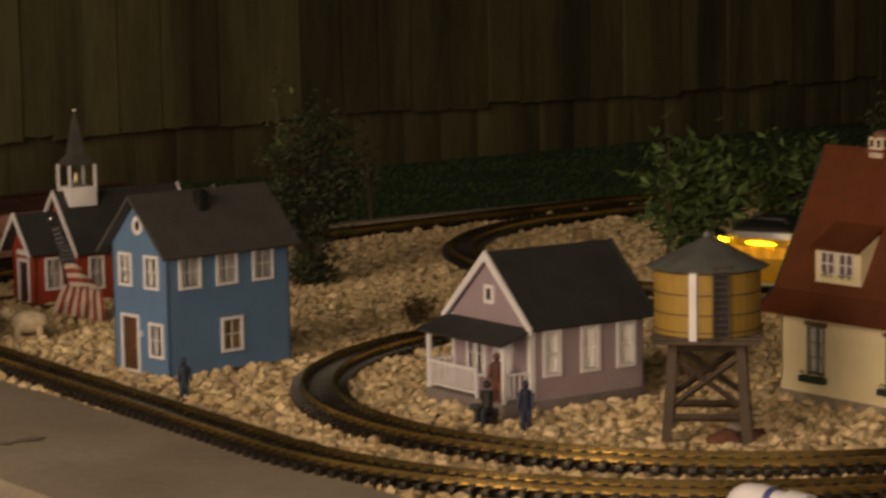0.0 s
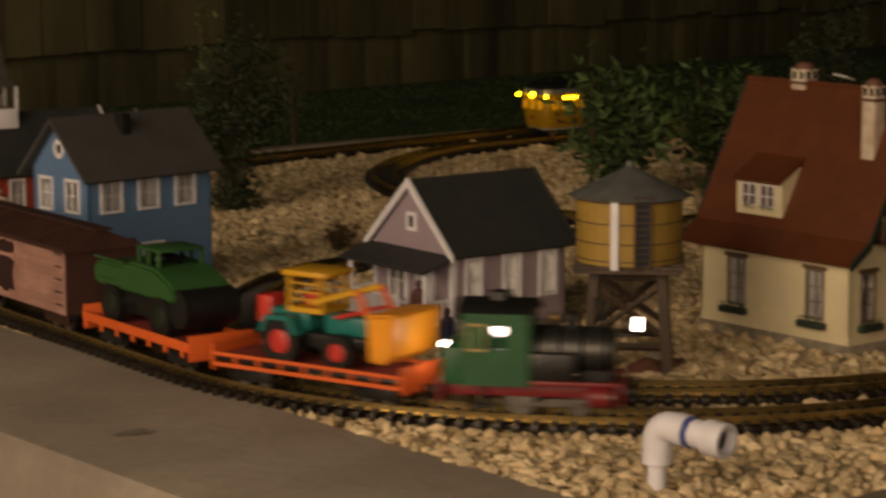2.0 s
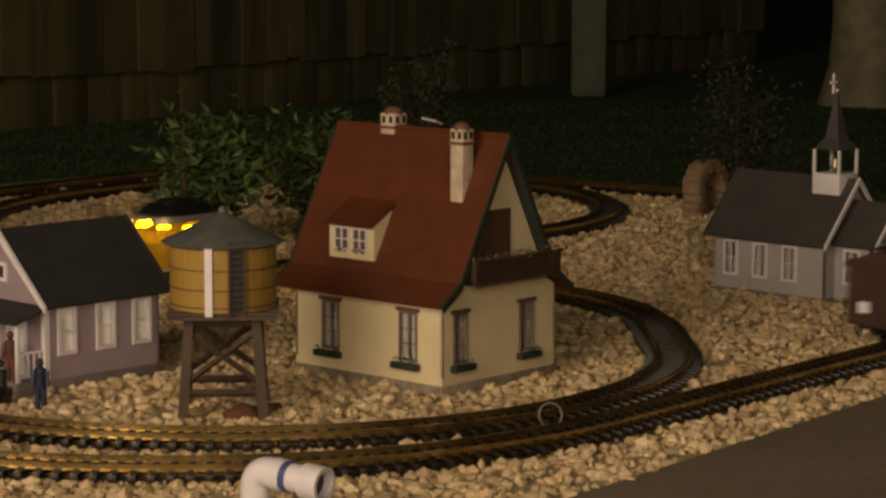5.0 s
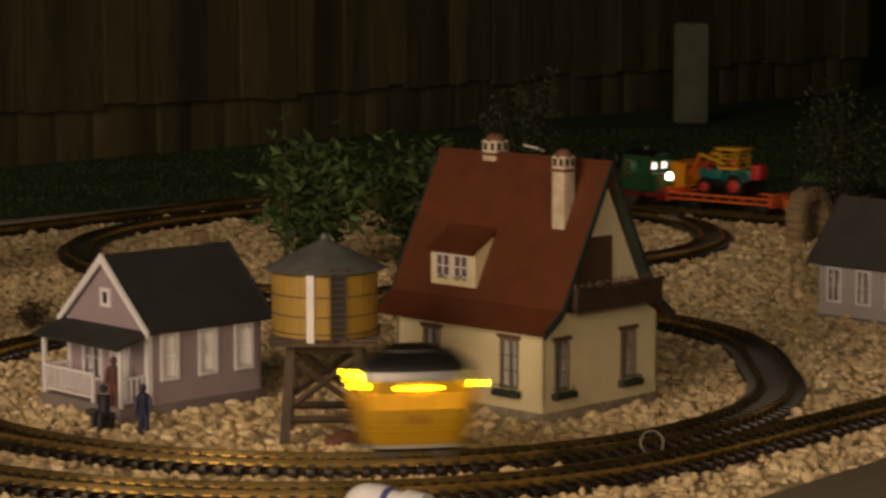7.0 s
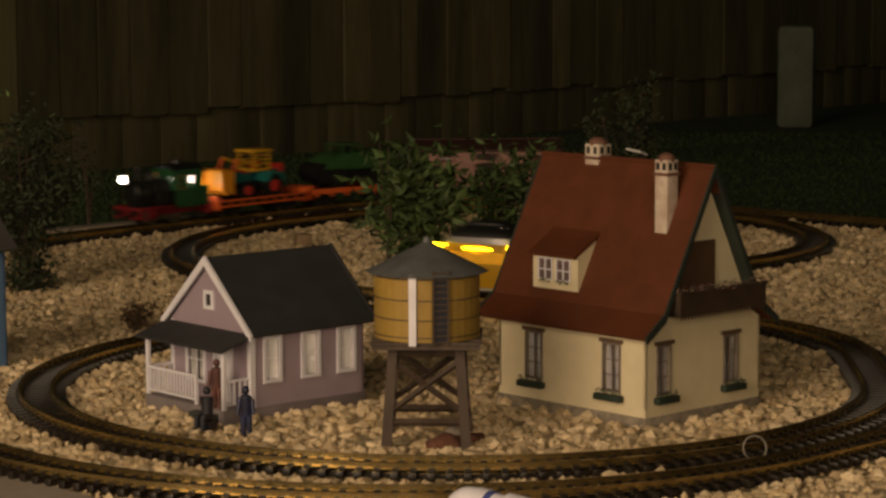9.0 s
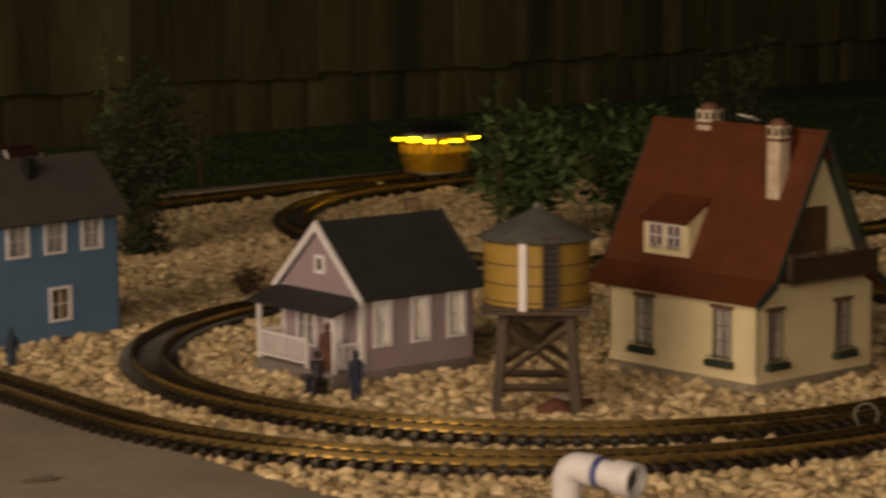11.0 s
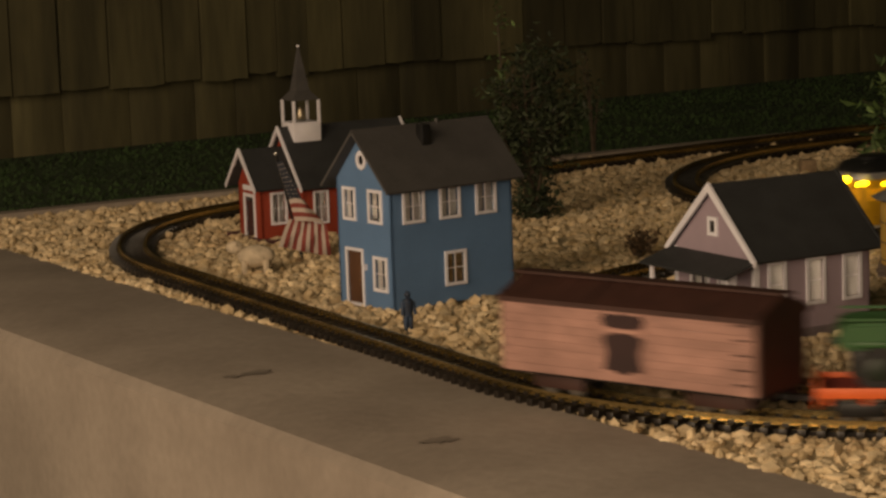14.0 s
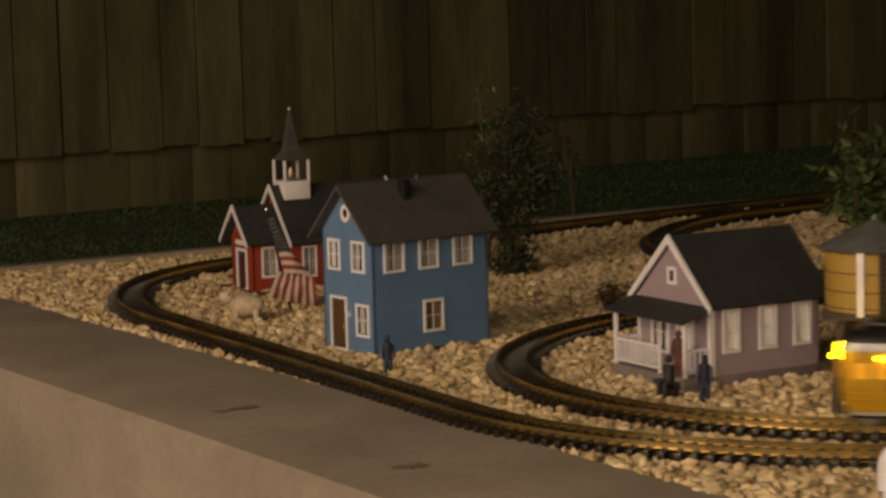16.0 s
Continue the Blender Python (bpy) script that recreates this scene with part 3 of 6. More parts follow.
    railing((-0.0425, w - 0.007, 0), (-0.0425, w * 0.36, 0), 16)
    part("porch_post", box(-0.0445, -0.0405, w * 0.36 - 0.002, w * 0.36 + 0.002, 0.0215, 0.064), WHITE, t)
    railing((-0.039, 0.004, 0), (-0.002, 0.004, 0), 4)
    railing((-0.039, w - 0.004, 0), (-0.002, w - 0.004, 0), 4)
    for i in range(3):
        part("step", box(-0.060 - 0.008 * i, -0.046, w * 0.06, w * 0.33, 0.0, 0.016 - 0.005 * i, bevel=0.0006), mat("dark_green_step", (0.05, 0.055, 0.05), 0.7), t)
    return t


def blue_house():
    L, w, ze, za = 0.229, 0.138, 0.190, 0.264
    t = thing("model_townhouse", pose(-0.831, 0.053, 0.004, 0, 0, 46.3), "blue two-storey model house with white window trim", "model house", "model buildings")
    hs = [(L * a, L * b, 0.132, 0.174) for a, b in ((0.11, 0.25), (0.41, 0.545), (0.71, 0.845))] + [(L * 0.44, L * 0.58, 0.030, 0.074)]
    placed(part("side_wall", panel(L, ze, hs), BLUE, t), SIDE(w))
    placed(part("side_wall", panel(L, ze, []), BLUE, t), FAR(L, w))
    fs = [(w * 0.15, w * 0.33, 0.132, 0.174), (w * 0.62, w * 0.82, 0.132, 0.174), (w * 0.68, w * 0.88, 0.030, 0.074)]
    door = (w * 0.17, w * 0.44, 0.003, 0.082)
    placed(part("front_wall", panel(w, ze, fs + [door], apex=za - 0.003), BLUE, t), FRONT(w))
    placed(part("rear_wall", panel(w, ze, [], apex=za - 0.003), BLUE, t), REAR(L))
    tan = mat("tan_curtain", (0.42, 0.28, 0.12), 0.9, var=0.3, scale=120)
    for i, h in enumerate(hs):
        window(t, SIDE(w), h, rows=2, cols=2, drape=tan if i == 3 else None)
    for h in fs:
        window(t, FRONT(w), h, rows=2, cols=1)
    d = window(t, FRONT(w), door, cols=1, rows=1, curtain=False, name="door")
    part("door_panel", box(door[0] + 0.001, door[1] - 0.001, 0.0006, 0.0019, 0.003, door[3], bevel=0.0004), mat("brown_door", (0.10, 0.045, 0.02), 0.6), d)
    part("door_knob", ball((door[1] - 0.006, -0.001, 0.038), 0.0016, sub=1), BRASS, d)
    # round gable window
    bm = bmesh.new()
    n = 20
    for r0, r1, y in ((0.0065, 0.0125, -0.0028),):
        rings = [[bm.verts.new((w / 2 + r * math.cos(6.2832 * i / n), yy, 0.221 + r * 1.15 * math.sin(6.2832 * i / n))) for i in range(n)] for r, yy in ((r0, 0.0), (r0, y), (r1, y), (r1, 0.0))]
        for k in range(3):
            for i in range(n):
                bm.faces.new((rings[k][i], rings[k][(i + 1) % n], rings[k + 1][(i + 1) % n], rings[k + 1][i]))
    bmesh.ops.recalc_face_normals(bm, faces=bm.faces[:])
    rw = placed(part("round_window", bm, WHITE, t), FRONT(w))
    part("pane", tube((w / 2, -0.0012, 0.221), (w / 2, 0.0, 0.221), 0.0072, seg=20), GLASS, rw)
    gable_roof(t, -0.018, L + 0.012, -0.018, w + 0.018, ze - 0.011, za + 0.003, GREYROOF)
    part("chimney", box(L * 0.40, L * 0.40 + 0.016, w * 0.28, w * 0.28 + 0.016, 0.222, 0.268, bevel=0.0008), BLACK, t)
    part("chimney_pot", tube((L * 0.62, w * 0.5, 0.25), (L * 0.62, w * 0.5, 0.272), 0.004, 0.003), GREYROOF, t)
    part("lamp_box", box(w * 0.50, w * 0.53, -0.006, 0.0, 0.055, 0.064), WHITE, t).matrix_basis = FRONT(w)
    return t


def chalet():
    L, w, ze, za = 0.243, 0.285, 0.128, 0.330
    t = thing("model_chalet", Matrix.Translation((0.2315, -0.3213, 0.0268)) @ pose(0, 0, 0, 0, 0, 41.0) @ Matrix.Scale(0.958, 4), "cream model chalet with a steep red roof and flower balcony", "model house", "model buildings")
    part("stone_base", box(-0.003, L + 0.003, -0.003, w + 0.003, -0.030, -0.012, bevel=0.001), STONE, t)
    part("wall_foot", box(0, L, 0, w, -0.012, 0.0), CREAM, t)
    # long wall under the eave faces -x, the gable faces -y
    we = 0.106
    hs = [(w * 0.20, w * 0.30, 0.020, 0.084), (w * 0.73, w * 0.83, 0.020, 0.084)]
    placed(part("long_wall", panel(w, we, hs), CREAM, t), FRONT(w))
    placed(part("long_wall", panel(w, we, []), CREAM, t), REAR(L))
    gs = [(L * 0.10, L * 0.20, 0.020, 0.084), (L * 0.68, L * 0.79, 0.020, 0.084)]
    gd = (L * 0.40, L * 0.58, 0.145, 0.225)
    for m, holes in ((SIDE(w), gs), (FAR(L, w), [])):
        bm = panel(L, we, holes)
        # gable cheeks over the side walls, up to the ridge
        prism([(0, we), (L, we), (L - 0.020, 0.118), (L / 2, za - 0.014), (0.020, 0.118)], 0.004, None, bm)
        placed(part("gable_wall", bm, CREAM, t), m)
    grey = mat("grey_brown_window_frame", (0.22, 0.18, 0.15), 0.6)
    for m, holes in ((FRONT(w), hs), (SIDE(w), gs)):
        for h in holes:
            wn = window(t, m, h, trim=0.003, cols=2, rows=3, frame=grey)
            part("shutter_head", box(h[0] - 0.007, h[1] + 0.007, -0.004, 0.0, h[3] + 0.003, h[3] + 0.008), mat("brown_wood_trim", (0.12, 0.07, 0.04), 0.7), wn)
            bx = part("flower_box", box(h[0] - 0.010, h[1] + 0.010, -0.013, -0.0025, h[2] - 0.014, h[2] - 0.005, bevel=0.001), mat("dark_green_planter", (0.02, 0.035, 0.025), 0.6), wn)
            part("flower_tuft", leaf_tuft(h[0] - 0.009, h[1] + 0.009, -0.0125, -0.003, h[2] - 0.005, 0.008, 60), LEAFS, bx)
    dr = placed(part("balcony_door", box(gd[0], gd[1], -0.003, 0.0, gd[2] - 0.01, gd[3]), mat("dark_brown_door", (0.10, 0.055, 0.03), 0.6), t), SIDE(w))
    part("shutter", box(gd[0] - 0.030, gd[0] - 0.004, -0.004, 0.0, gd[2], gd[3]), mat("dark_brown_door", (0.1, 0.055, 0.03)), dr)
    # balcony
    b0, b1, bz = 0.040, L - 0.020, 0.128
    wood = mat("carved_brown_balcony", (0.055, 0.032, 0.018), 0.7, var=0.4, scale=60)
    bal = part("balcony", box(b0, b1, -0.026, -0.0005, bz, bz + 0.005), wood, t)
    n = 26
    for i in range(n):
        x = b0 + (b1 - b0) * (i + 0.5) / n
        part("balcony_board", prism([(x - 0.0036, bz + 0.003), (x, bz - 0.006), (x + 0.0036, bz + 0.003), (x + 0.0036, bz + 0.030), (x - 0.0036, bz + 0.030)], 0.002, Matrix.Translation((0, -0.028, 0))), wood, bal)
    part("handrail", box(b0 - 0.002, b1 + 0.002, -0.030, -0.024, bz + 0.029, bz + 0.033), wood, bal)
    for x in (b0, b1 - 0.002):
        part("balcony_end", box(x, x + 0.002, -0.026, 0, bz - 0.002, bz + 0.030), wood, bal)
    part("balcony_flower_tuft", leaf_tuft(b0, b1, -0.034, -0.022, bz + 0.031, 0.012, 300), PINKS, bal)
    # roof: two steep slopes with a slight flare at the eaves
    y0, y1 = -0.018, w + 0.030
    for sgn in (0, 1):
        X = (lambda x: x) if sgn == 0 else (lambda x: L - x)
        part("roof_slope", slab((X(L / 2), y0, za), (X(L / 2), y1, za), (X(0.018), y1, 0.131), (X(0.018), y0, 0.131), 0.005), REDROOF, t)
        part("roof_flare", slab((X(0.018), y0, 0.131), (X(0.018), y1, 0.131), (X(-0.020), y1, 0.103), (X(-0.020), y0, 0.103), 0.005), REDROOF, t)
        part("soffit", slab((X(L / 2 - 0.001), y0 + 0.001, za - 0.0075), (X(L / 2 - 0.001), y1 - 0.001, za - 0.0075), (X(0.020), y1 - 0.001, 0.1235), (X(0.020), y0 + 0.001, 0.1235), 0.002), mat("dark_green_bargeboard", (0.025, 0.035, 0.028), 0.6), t)
    part("ridge_cap", tube((L / 2, y0, za - 0.001), (L / 2, y1, za - 0.001), 0.0032, seg=8), REDROOF, t)
    for y in (y0 - 0.002, y1 - 0.001):
        for sgn in (0, 1):
            X = (lambda x: x) if sgn == 0 else (lambda x: L - x)
            ps = [(X(L / 2), za + 0.002), (X(0.018), 0.133), (X(-0.020), 0.105), (X(-0.018), 0.095), (X(0.020), 0.121), (X(L / 2), za - 0.014)]
            part("bargeboard", prism(ps, 0.003, Matrix.Translation((0, y, 0))), mat("dark_green_bargeboard", (0.025, 0.035, 0.028), 0.6), t)
    # dormer on the front slope
    slope = lambda z: 0.018 + (z - 0.131) / (za - 0.131) * (L / 2 - 0.018)
    dz0, dz1 = 0.150, 0.196
    yA, yB = w * 0.53, w * 0.84
    x0 = slope(dz0) - 0.004
    dm = part("dormer", prism([(x0, dz0 - 0.004), (x0, dz1), (slope(dz1 + 0.028), dz1 + 0.022), (slope(dz0) + 0.006, dz0 - 0.004)], yB - yA, Matrix.Translation((0, yA, 0))), CREAM, t)
    part("dormer_roof", slab((x0 - 0.010, yA - 0.002, dz1 + 0.001), (x0 - 0.010, yB + 0.002, dz1 + 0.001), (slope(dz1 + 0.036) + 0.004, yB + 0.002, dz1 + 0.036), (slope(dz1 + 0.036) + 0.004, yA - 0.002, dz1 + 0.036), 0.004), REDROOF, dm)
    for k in (0, 1):
        a = (yB - yA) * (0.14 + 0.40 * k)
        b = a + (yB - yA) * 0.30
        m = Matrix.Translation((x0, yB, 0)) @ pose(0, 0, 0, 0, 0, -90)
        wn = placed(part("dormer_window", box(a, b, -0.0008, 0.0, dz0 + 0.010, dz1 - 0.006), mat("pinkish_curtained_glazing", (0.20, 0.14, 0.135), 0.25, var=0.5, scale=140), dm), m)
        bm = bmesh.new()
        for q in (a - 0.001, (a + b) / 2 - 0.001, b - 0.001):
            box(q, q + 0.002, -0.0024, -0.0009, dz0 + 0.009, dz1 - 0.005, bm)
        for z in (dz0 + 0.009, (dz0 + dz1) / 2, dz1 - 0.007):
            box(a, b, -0.0022, -0.0010, z, z + 0.0016, bm)
        part("glazing_bar", bm, WHITE, wn)
        part("flower_tuft", leaf_tuft(a + 0.002, b - 0.002, -0.005, -0.0025, dz0 + 0.006, 0.006, 24), LEAFS, wn)
    # chimneys
    CH = mat("cream_chimney", (0.60, 0.52, 0.42), 0.8, var=0.3, scale=55, col2=(0.46, 0.34, 0.26))
    BR = mat("brown_chimney_cap", (0.16, 0.075, 0.05), 0.7)
    for x, y, z0, z1, s in ((L * 0.345, w * 0.135, 0.205, 0.338, 0.0115), (L * 0.53, w * 0.74, 0.31, 0.348, 0.0135)):
        c = part("chimney", box(x - s, x + s, y - s, y + s, z0, z1, bevel=0.001), CH, t)
        part("chimney_band", box(x - s - 0.002, x + s + 0.002, y - s - 0.002, y + s + 0.002, z1 - 0.022, z1 - 0.018), BR, c)
        for dx in (-1, 1):
            part("smoke_hole", box(x - s - 0.0006, x - s + 0.001, y + dx * s * 0.5 - 0.003, y + dx * s * 0.5 + 0.003, z1 - 0.014, z1 - 0.004), DARK, c)
            part("smoke_hole", box(x + dx * s * 0.5 - 0.003, x + dx * s * 0.5 + 0.003, y - s - 0.0006, y - s + 0.001, z1 - 0.014, z1 - 0.004), DARK, c)
        bm = bmesh.new()
        bmesh.ops.create_uvsphere(bm, u_segments=12, v_segments=8, radius=1)
        bmesh.ops.transform(bm, matrix=Matrix.Translation((x, y, z1)) @ Matrix.Diagonal((s + 0.001, s + 0.001, 0.010, 1)), verts=bm.verts[:])
        part("chimney_cap", bm, BR, c)
    # roof hatch with a pale lid, seen over the ridge
    part("roof_light", slab((L * 0.60, w * 0.50, 0.340), (L * 0.60, w * 0.60, 0.343), (L * 0.66, w * 0.60, 0.338), (L * 0.66, w * 0.50, 0.335), 0.003), mat("pale_lid", (0.5, 0.48, 0.46), 0.5), t)
    return t


def leaf_tuft(x0, x1, y0, y1, z, h, n):
    """Small leaves standing along a planter."""
    rng = random.Random(int((x0 + z) * 1e5))
    bm = bmesh.new()
    for _ in range(n):
        c = Vector((rng.uniform(x0, x1), rng.uniform(y0, y1), z + rng.uniform(-0.2, 1) * h * 0.8))
        d = Vector((rng.uniform(-1, 1), rng.uniform(-1, 1), rng.uniform(-0.2, 1))).normalized()
        s = d.cross(Vector((rng.uniform(-1, 1), rng.uniform(-1, 1), 0.3))).normalized()
        r = rng.uniform(0.0012, 0.0024)
        bm.faces.new([bm.verts.new(c + v) for v in (-d * r, s * r * 0.6, d * r, -s * r * 0.6)])
    return bm


LEAFS = mat("small_green_leaves", (0.035, 0.07, 0.025), 0.7, var=0.5, rand=0.5, island=True)
PINKS = mat("pale_pink_flowers", (0.20, 0.10, 0.085), 0.7, var=0.6, scale=150, rand=0.6, island=True, col2=(0.05, 0.06, 0.03))


def schoolhouse(name, m, wall, roof, label):
    """Small hall with a lower vestibule in front, open belfry and spire; front faces -x."""
    t = thing(name, m, label, "model house", "model buildings")
    v, L, w, ze, za = 0.070, 0.225, 0.160, 0.100, 0.196
    y0, y1, va = 0.030, 0.130, 0.163
    vw = y1 - y0
    FM = Matrix.Translation((0, y1, 0)) @ pose(0, 0, 0, 0, 0, -90)
    door = (vw * 0.30, vw * 0.68, 0.004, 0.078)
    placed(part("front_wall", panel(vw, ze, [door], apex=va - 0.003), wall, t), FM)
    d = window(t, FM, door, cols=1, rows=1, curtain=False, name="door", trim=0.006)
    part("door_panel", box(door[0] + 0.008, door[1] - 0.001, 0.0006, 0.0019, 0.004, door[3] - 0.008), mat("dark_red_door", (0.06, 0.02, 0.018), 0.6), d)
    part("door_sign", box(door[0] - 0.004, door[1] + 0.004, -0.003, 0.0, 0.090, 0.099), WHITE, d)
    for mm in (Matrix.Translation((0, y0, 0)), Matrix.Translation((v, y1, 0)) @ pose(0, 0, 0, 0, 0, 180)):
        h = (0.022, 0.046, 0.034, 0.084)
        placed(part("vestibule_wall", panel(v, ze, [h]), wall, t), mm)
        window(t, mm, h, cols=2, rows=2)
    gable_roof(t, -0.018, v + 0.03, y0 - 0.014, y1 + 0.014, ze - 0.004, va + 0.002, roof, ridge=False)
    rake(t, -0.0205, y0 - 0.014, y1 + 0.014, (y0 + y1) / 2, ze - 0.002, va + 0.005, width=0.007)
    hs = [(L * (0.10 + 0.27 * i), L * (0.20 + 0.27 * i), 0.032, 0.084) for i in range(3)]
    for mm in (Matrix.Translation((v, 0, 0)), Matrix.Translation((v + L, w, 0)) @ pose(0, 0, 0, 0, 0, 180)):
        placed(part("side_wall", panel(L, ze, hs), wall, t), mm)
        for h in hs:
            window(t, mm, h, cols=2, rows=2, trim=0.004)
    for mm in (Matrix.Translation((v, w, 0)) @ pose(0, 0, 0, 0, 0, -90), Matrix.Translation((v + L, 0, 0)) @ pose(0, 0, 0, 0, 0, 90)):
        placed(part("gable_wall", panel(w, ze, [], apex=za - 0.003), wall, t), mm)
    gable_roof(t, v - 0.010, v + L + 0.014, -0.014, w + 0.014, ze - 0.006, za + 0.003, roof)
    rake(t, v - 0.0125, -0.014, w + 0.014, w / 2, ze - 0.004, za + 0.006, width=0.007)
    rake(t, v + L + 0.0125, -0.014, w + 0.014, w / 2, ze - 0.004, za + 0.006, width=0.007, material=WHITE if wall is REDWALL else roof)
    # belfry
    bx, by, s = v + 0.038, w / 2, 0.027
    b = part("belfry", box(bx - s, bx + s, by - s, by + s, 0.172, 0.207, bevel=0.0008), WHITE, t)
    for i in (-1, 1):
        for j in (-1, 1):
            part("belfry_post", box(bx + i * (s - 0.0022) - 0.0022, bx + i * (s - 0.0022) + 0.0022, by + j * (s - 0.0022) - 0.0022, by + j * (s - 0.0022) + 0.0022, 0.206, 0.247), WHITE, b)
    bell = bmesh.new()
    for z0, z1, r0, r1 in ((0.212, 0.217, 0.011, 0.0085), (0.217, 0.230, 0.0085, 0.0055), (0.230, 0.234, 0.0055, 0.001)):
        tube((bx, by, z0), (bx, by, z1), r0, r1, 14, bell)
    part("bell", bell, mat("pale_brass_bell", (0.5, 0.42, 0.3), 0.35, 0.8), b)
    cone = tube((bx, by, 0.247), (bx, by, 0.264), 0.038, 0.019, 4)
    tube((bx, by, 0.264), (bx, by, 0.342), 0.019, 0.0016, 4, cone)
    sp = part("spire", cone, GREYROOF, b)
    sp.matrix_basis = Matrix.Translation((bx, by, 0)) @ pose(0, 0, 0, 0, 0, 45) @ Matrix.Translation((-bx, -by, 0))
    part("finial", ball((bx, by, 0.344), 0.0032, sub=1), WHITE, b)
    part("base_plate", box(-0.012, v + L + 0.004, -0.008, w + 0.008, -0.002, 0.006), mat("base_" + name, (0.12, 0.05, 0.045) if wall is REDWALL else (0.2, 0.19, 0.19), 0.8), t)
    return t


mauve_cottage()
blue_house()
chalet()
schoolhouse("model_schoolhouse", pose(-1.185, 0.775, 0.0, 0, 0, 37), REDWALL, SHINGLE, "red model schoolhouse with white trim and open belfry")
ch = schoolhouse("model_chapel", pose(1.123, 0.462, 0.0, 0, 0, 129), GREYWALL, GREYROOF, "pale grey model chapel with dark roof and belfry")
bm = box(-0.0016, 0.0016, -0.0016, 0.0016, 0.338, 0.372)
box(-0.0016, 0.0016, -0.009, 0.009, 0.355, 0.359, bm)
cr = part("roof_cross", bm, WHITE, ch)
cr.location = (0.115, 0.08, 0)


def water_tower():
    t = thing("water_tower", pose(-0.0575, -0.388, -0.002, 0, 0, -4), "yellow wooden water tower with grey roof on brown timber legs", "water tower")
    z0, z1, r = 0.1425, 0.2295, 0.0675
    n = 36
    bm = tube((0, 0, z0), (0, 0, z1), r * 0.985, seg=n)
    tank = part("tank", bm, TANK, t)
    for i in range(n):
        a = 2 * math.pi * i / n
        m = pose(0, 0, 0, 0, 0, math.degrees(a))
        part("stave", box(r * 0.975, r, -r * math.pi / n * 0.985, r * math.pi / n * 0.985, z0, z1, m=m), TANK, tank)
    for z in (0.1475, 0.1695, 0.1945, 0.2215):
        part("hoop", ring_tube((0, 0, z), (0, 0, z + 0.0015), r + 0.0010, 0.002, 48), DARKWOOD, tank)
    part("roof", tube((0, 0, z1 - 0.004), (0, 0, 0.2625), 0.080, 0.004, 12), TANKROOF, t)
    part("finial", ball((0, 0, 0.2645), 0.006, sub=1), TANKROOF, t)
    # gauge board and ladder on the side that faces the front
    for ang, wd, dp, mt, nm in ((-103, 0.0048, 0.004, WHITE, "gauge_board"), (-74, 0.0105, 0.005, DARKWOOD, "ladder")):
        m = pose(0, 0, 0, 0, 0, ang)
        if nm == "gauge_board":
            part(nm, box(r, r + dp, -wd, wd, z0 - 0.004, z1 - 0.001, m=m), mt, tank)
        else:
            bm = bmesh.new()
            for y in (-wd, wd - 0.002):
                box(r + 0.002, r + dp, y, y + 0.002, z0 - 0.004, z1 + 0.004, bm, m=m)
            for k in range(12):
                z = z0 + (z1 - z0) * k / 11
                box(r + 0.0025, r + dp - 0.001, -wd, wd, z, z + 0.0018, bm, m=m)
            part(nm, bm, mt, tank)
            part("shaded_board", box(r, r + 0.0015, -wd, wd, z0, z1, m=m), mat("dark_blue_board", (0.02, 0.022, 0.035), 0.6), tank)
    part("deck", box(-0.068, 0.068, -0.068, 0.068, 0.1335, 0.1385), DARKWOOD, t)
    for i in range(6):
        y = -0.06 + 0.024 * i
        part("joist", box(-0.070, 0.070, y - 0.003, y + 0.003, 0.1385, 0.1425), DARKWOOD, t)
    top, bot = 0.042, 0.051
    cs = [(-1, -1), (1, -1), (1, 1), (-1, 1)]
    for i, j in cs:
        bm = bmesh.new()
        tube((i * bot, j * bot, 0), (i * top, j * top, 0.1345), 0.0092, 0.0084, 4, bm)
        part("leg", bm, DARKWOOD, t)
    for k in range(4):
        a, b = cs[k], cs[(k + 1) % 4]

        def at(c, z):
            f = bot + (top - bot) * z / 0.1345
            return (c[0] * f, c[1] * f, z)

        part("brace", tube(at(a, 0.050), at(b, 0.116), 0.0042, seg=4), DARKWOOD, t)
        part("brace", tube(at(b, 0.050), at(a, 0.116), 0.0042, seg=4), DARKWOOD, t)
        part("beam", tube(at(a, 0.126), at(b, 0.126), 0.0050, seg=4), DARKWOOD, t)
        part("beam", tube(at(a, 0.038), at(b, 0.038), 0.0052, seg=4), DARKWOOD, t)
    return t


water_tower()


# ---- plants ----
TRUNK = mat("brown_bark", (0.07, 0.05, 0.03), 0.9, var=0.5, scale=60, bump=0.6)
FOLIAGE = mat("green_foliage", (0.088, 0.145, 0.042), 0.65, var=0.45, scale=20, bump=0, rand=0.6, island=True)
DARKFOLIAGE = mat("dark_foliage", (0.040, 0.055, 0.022), 0.7, var=0.45, scale=20, bump=0, rand=0.6, island=True)


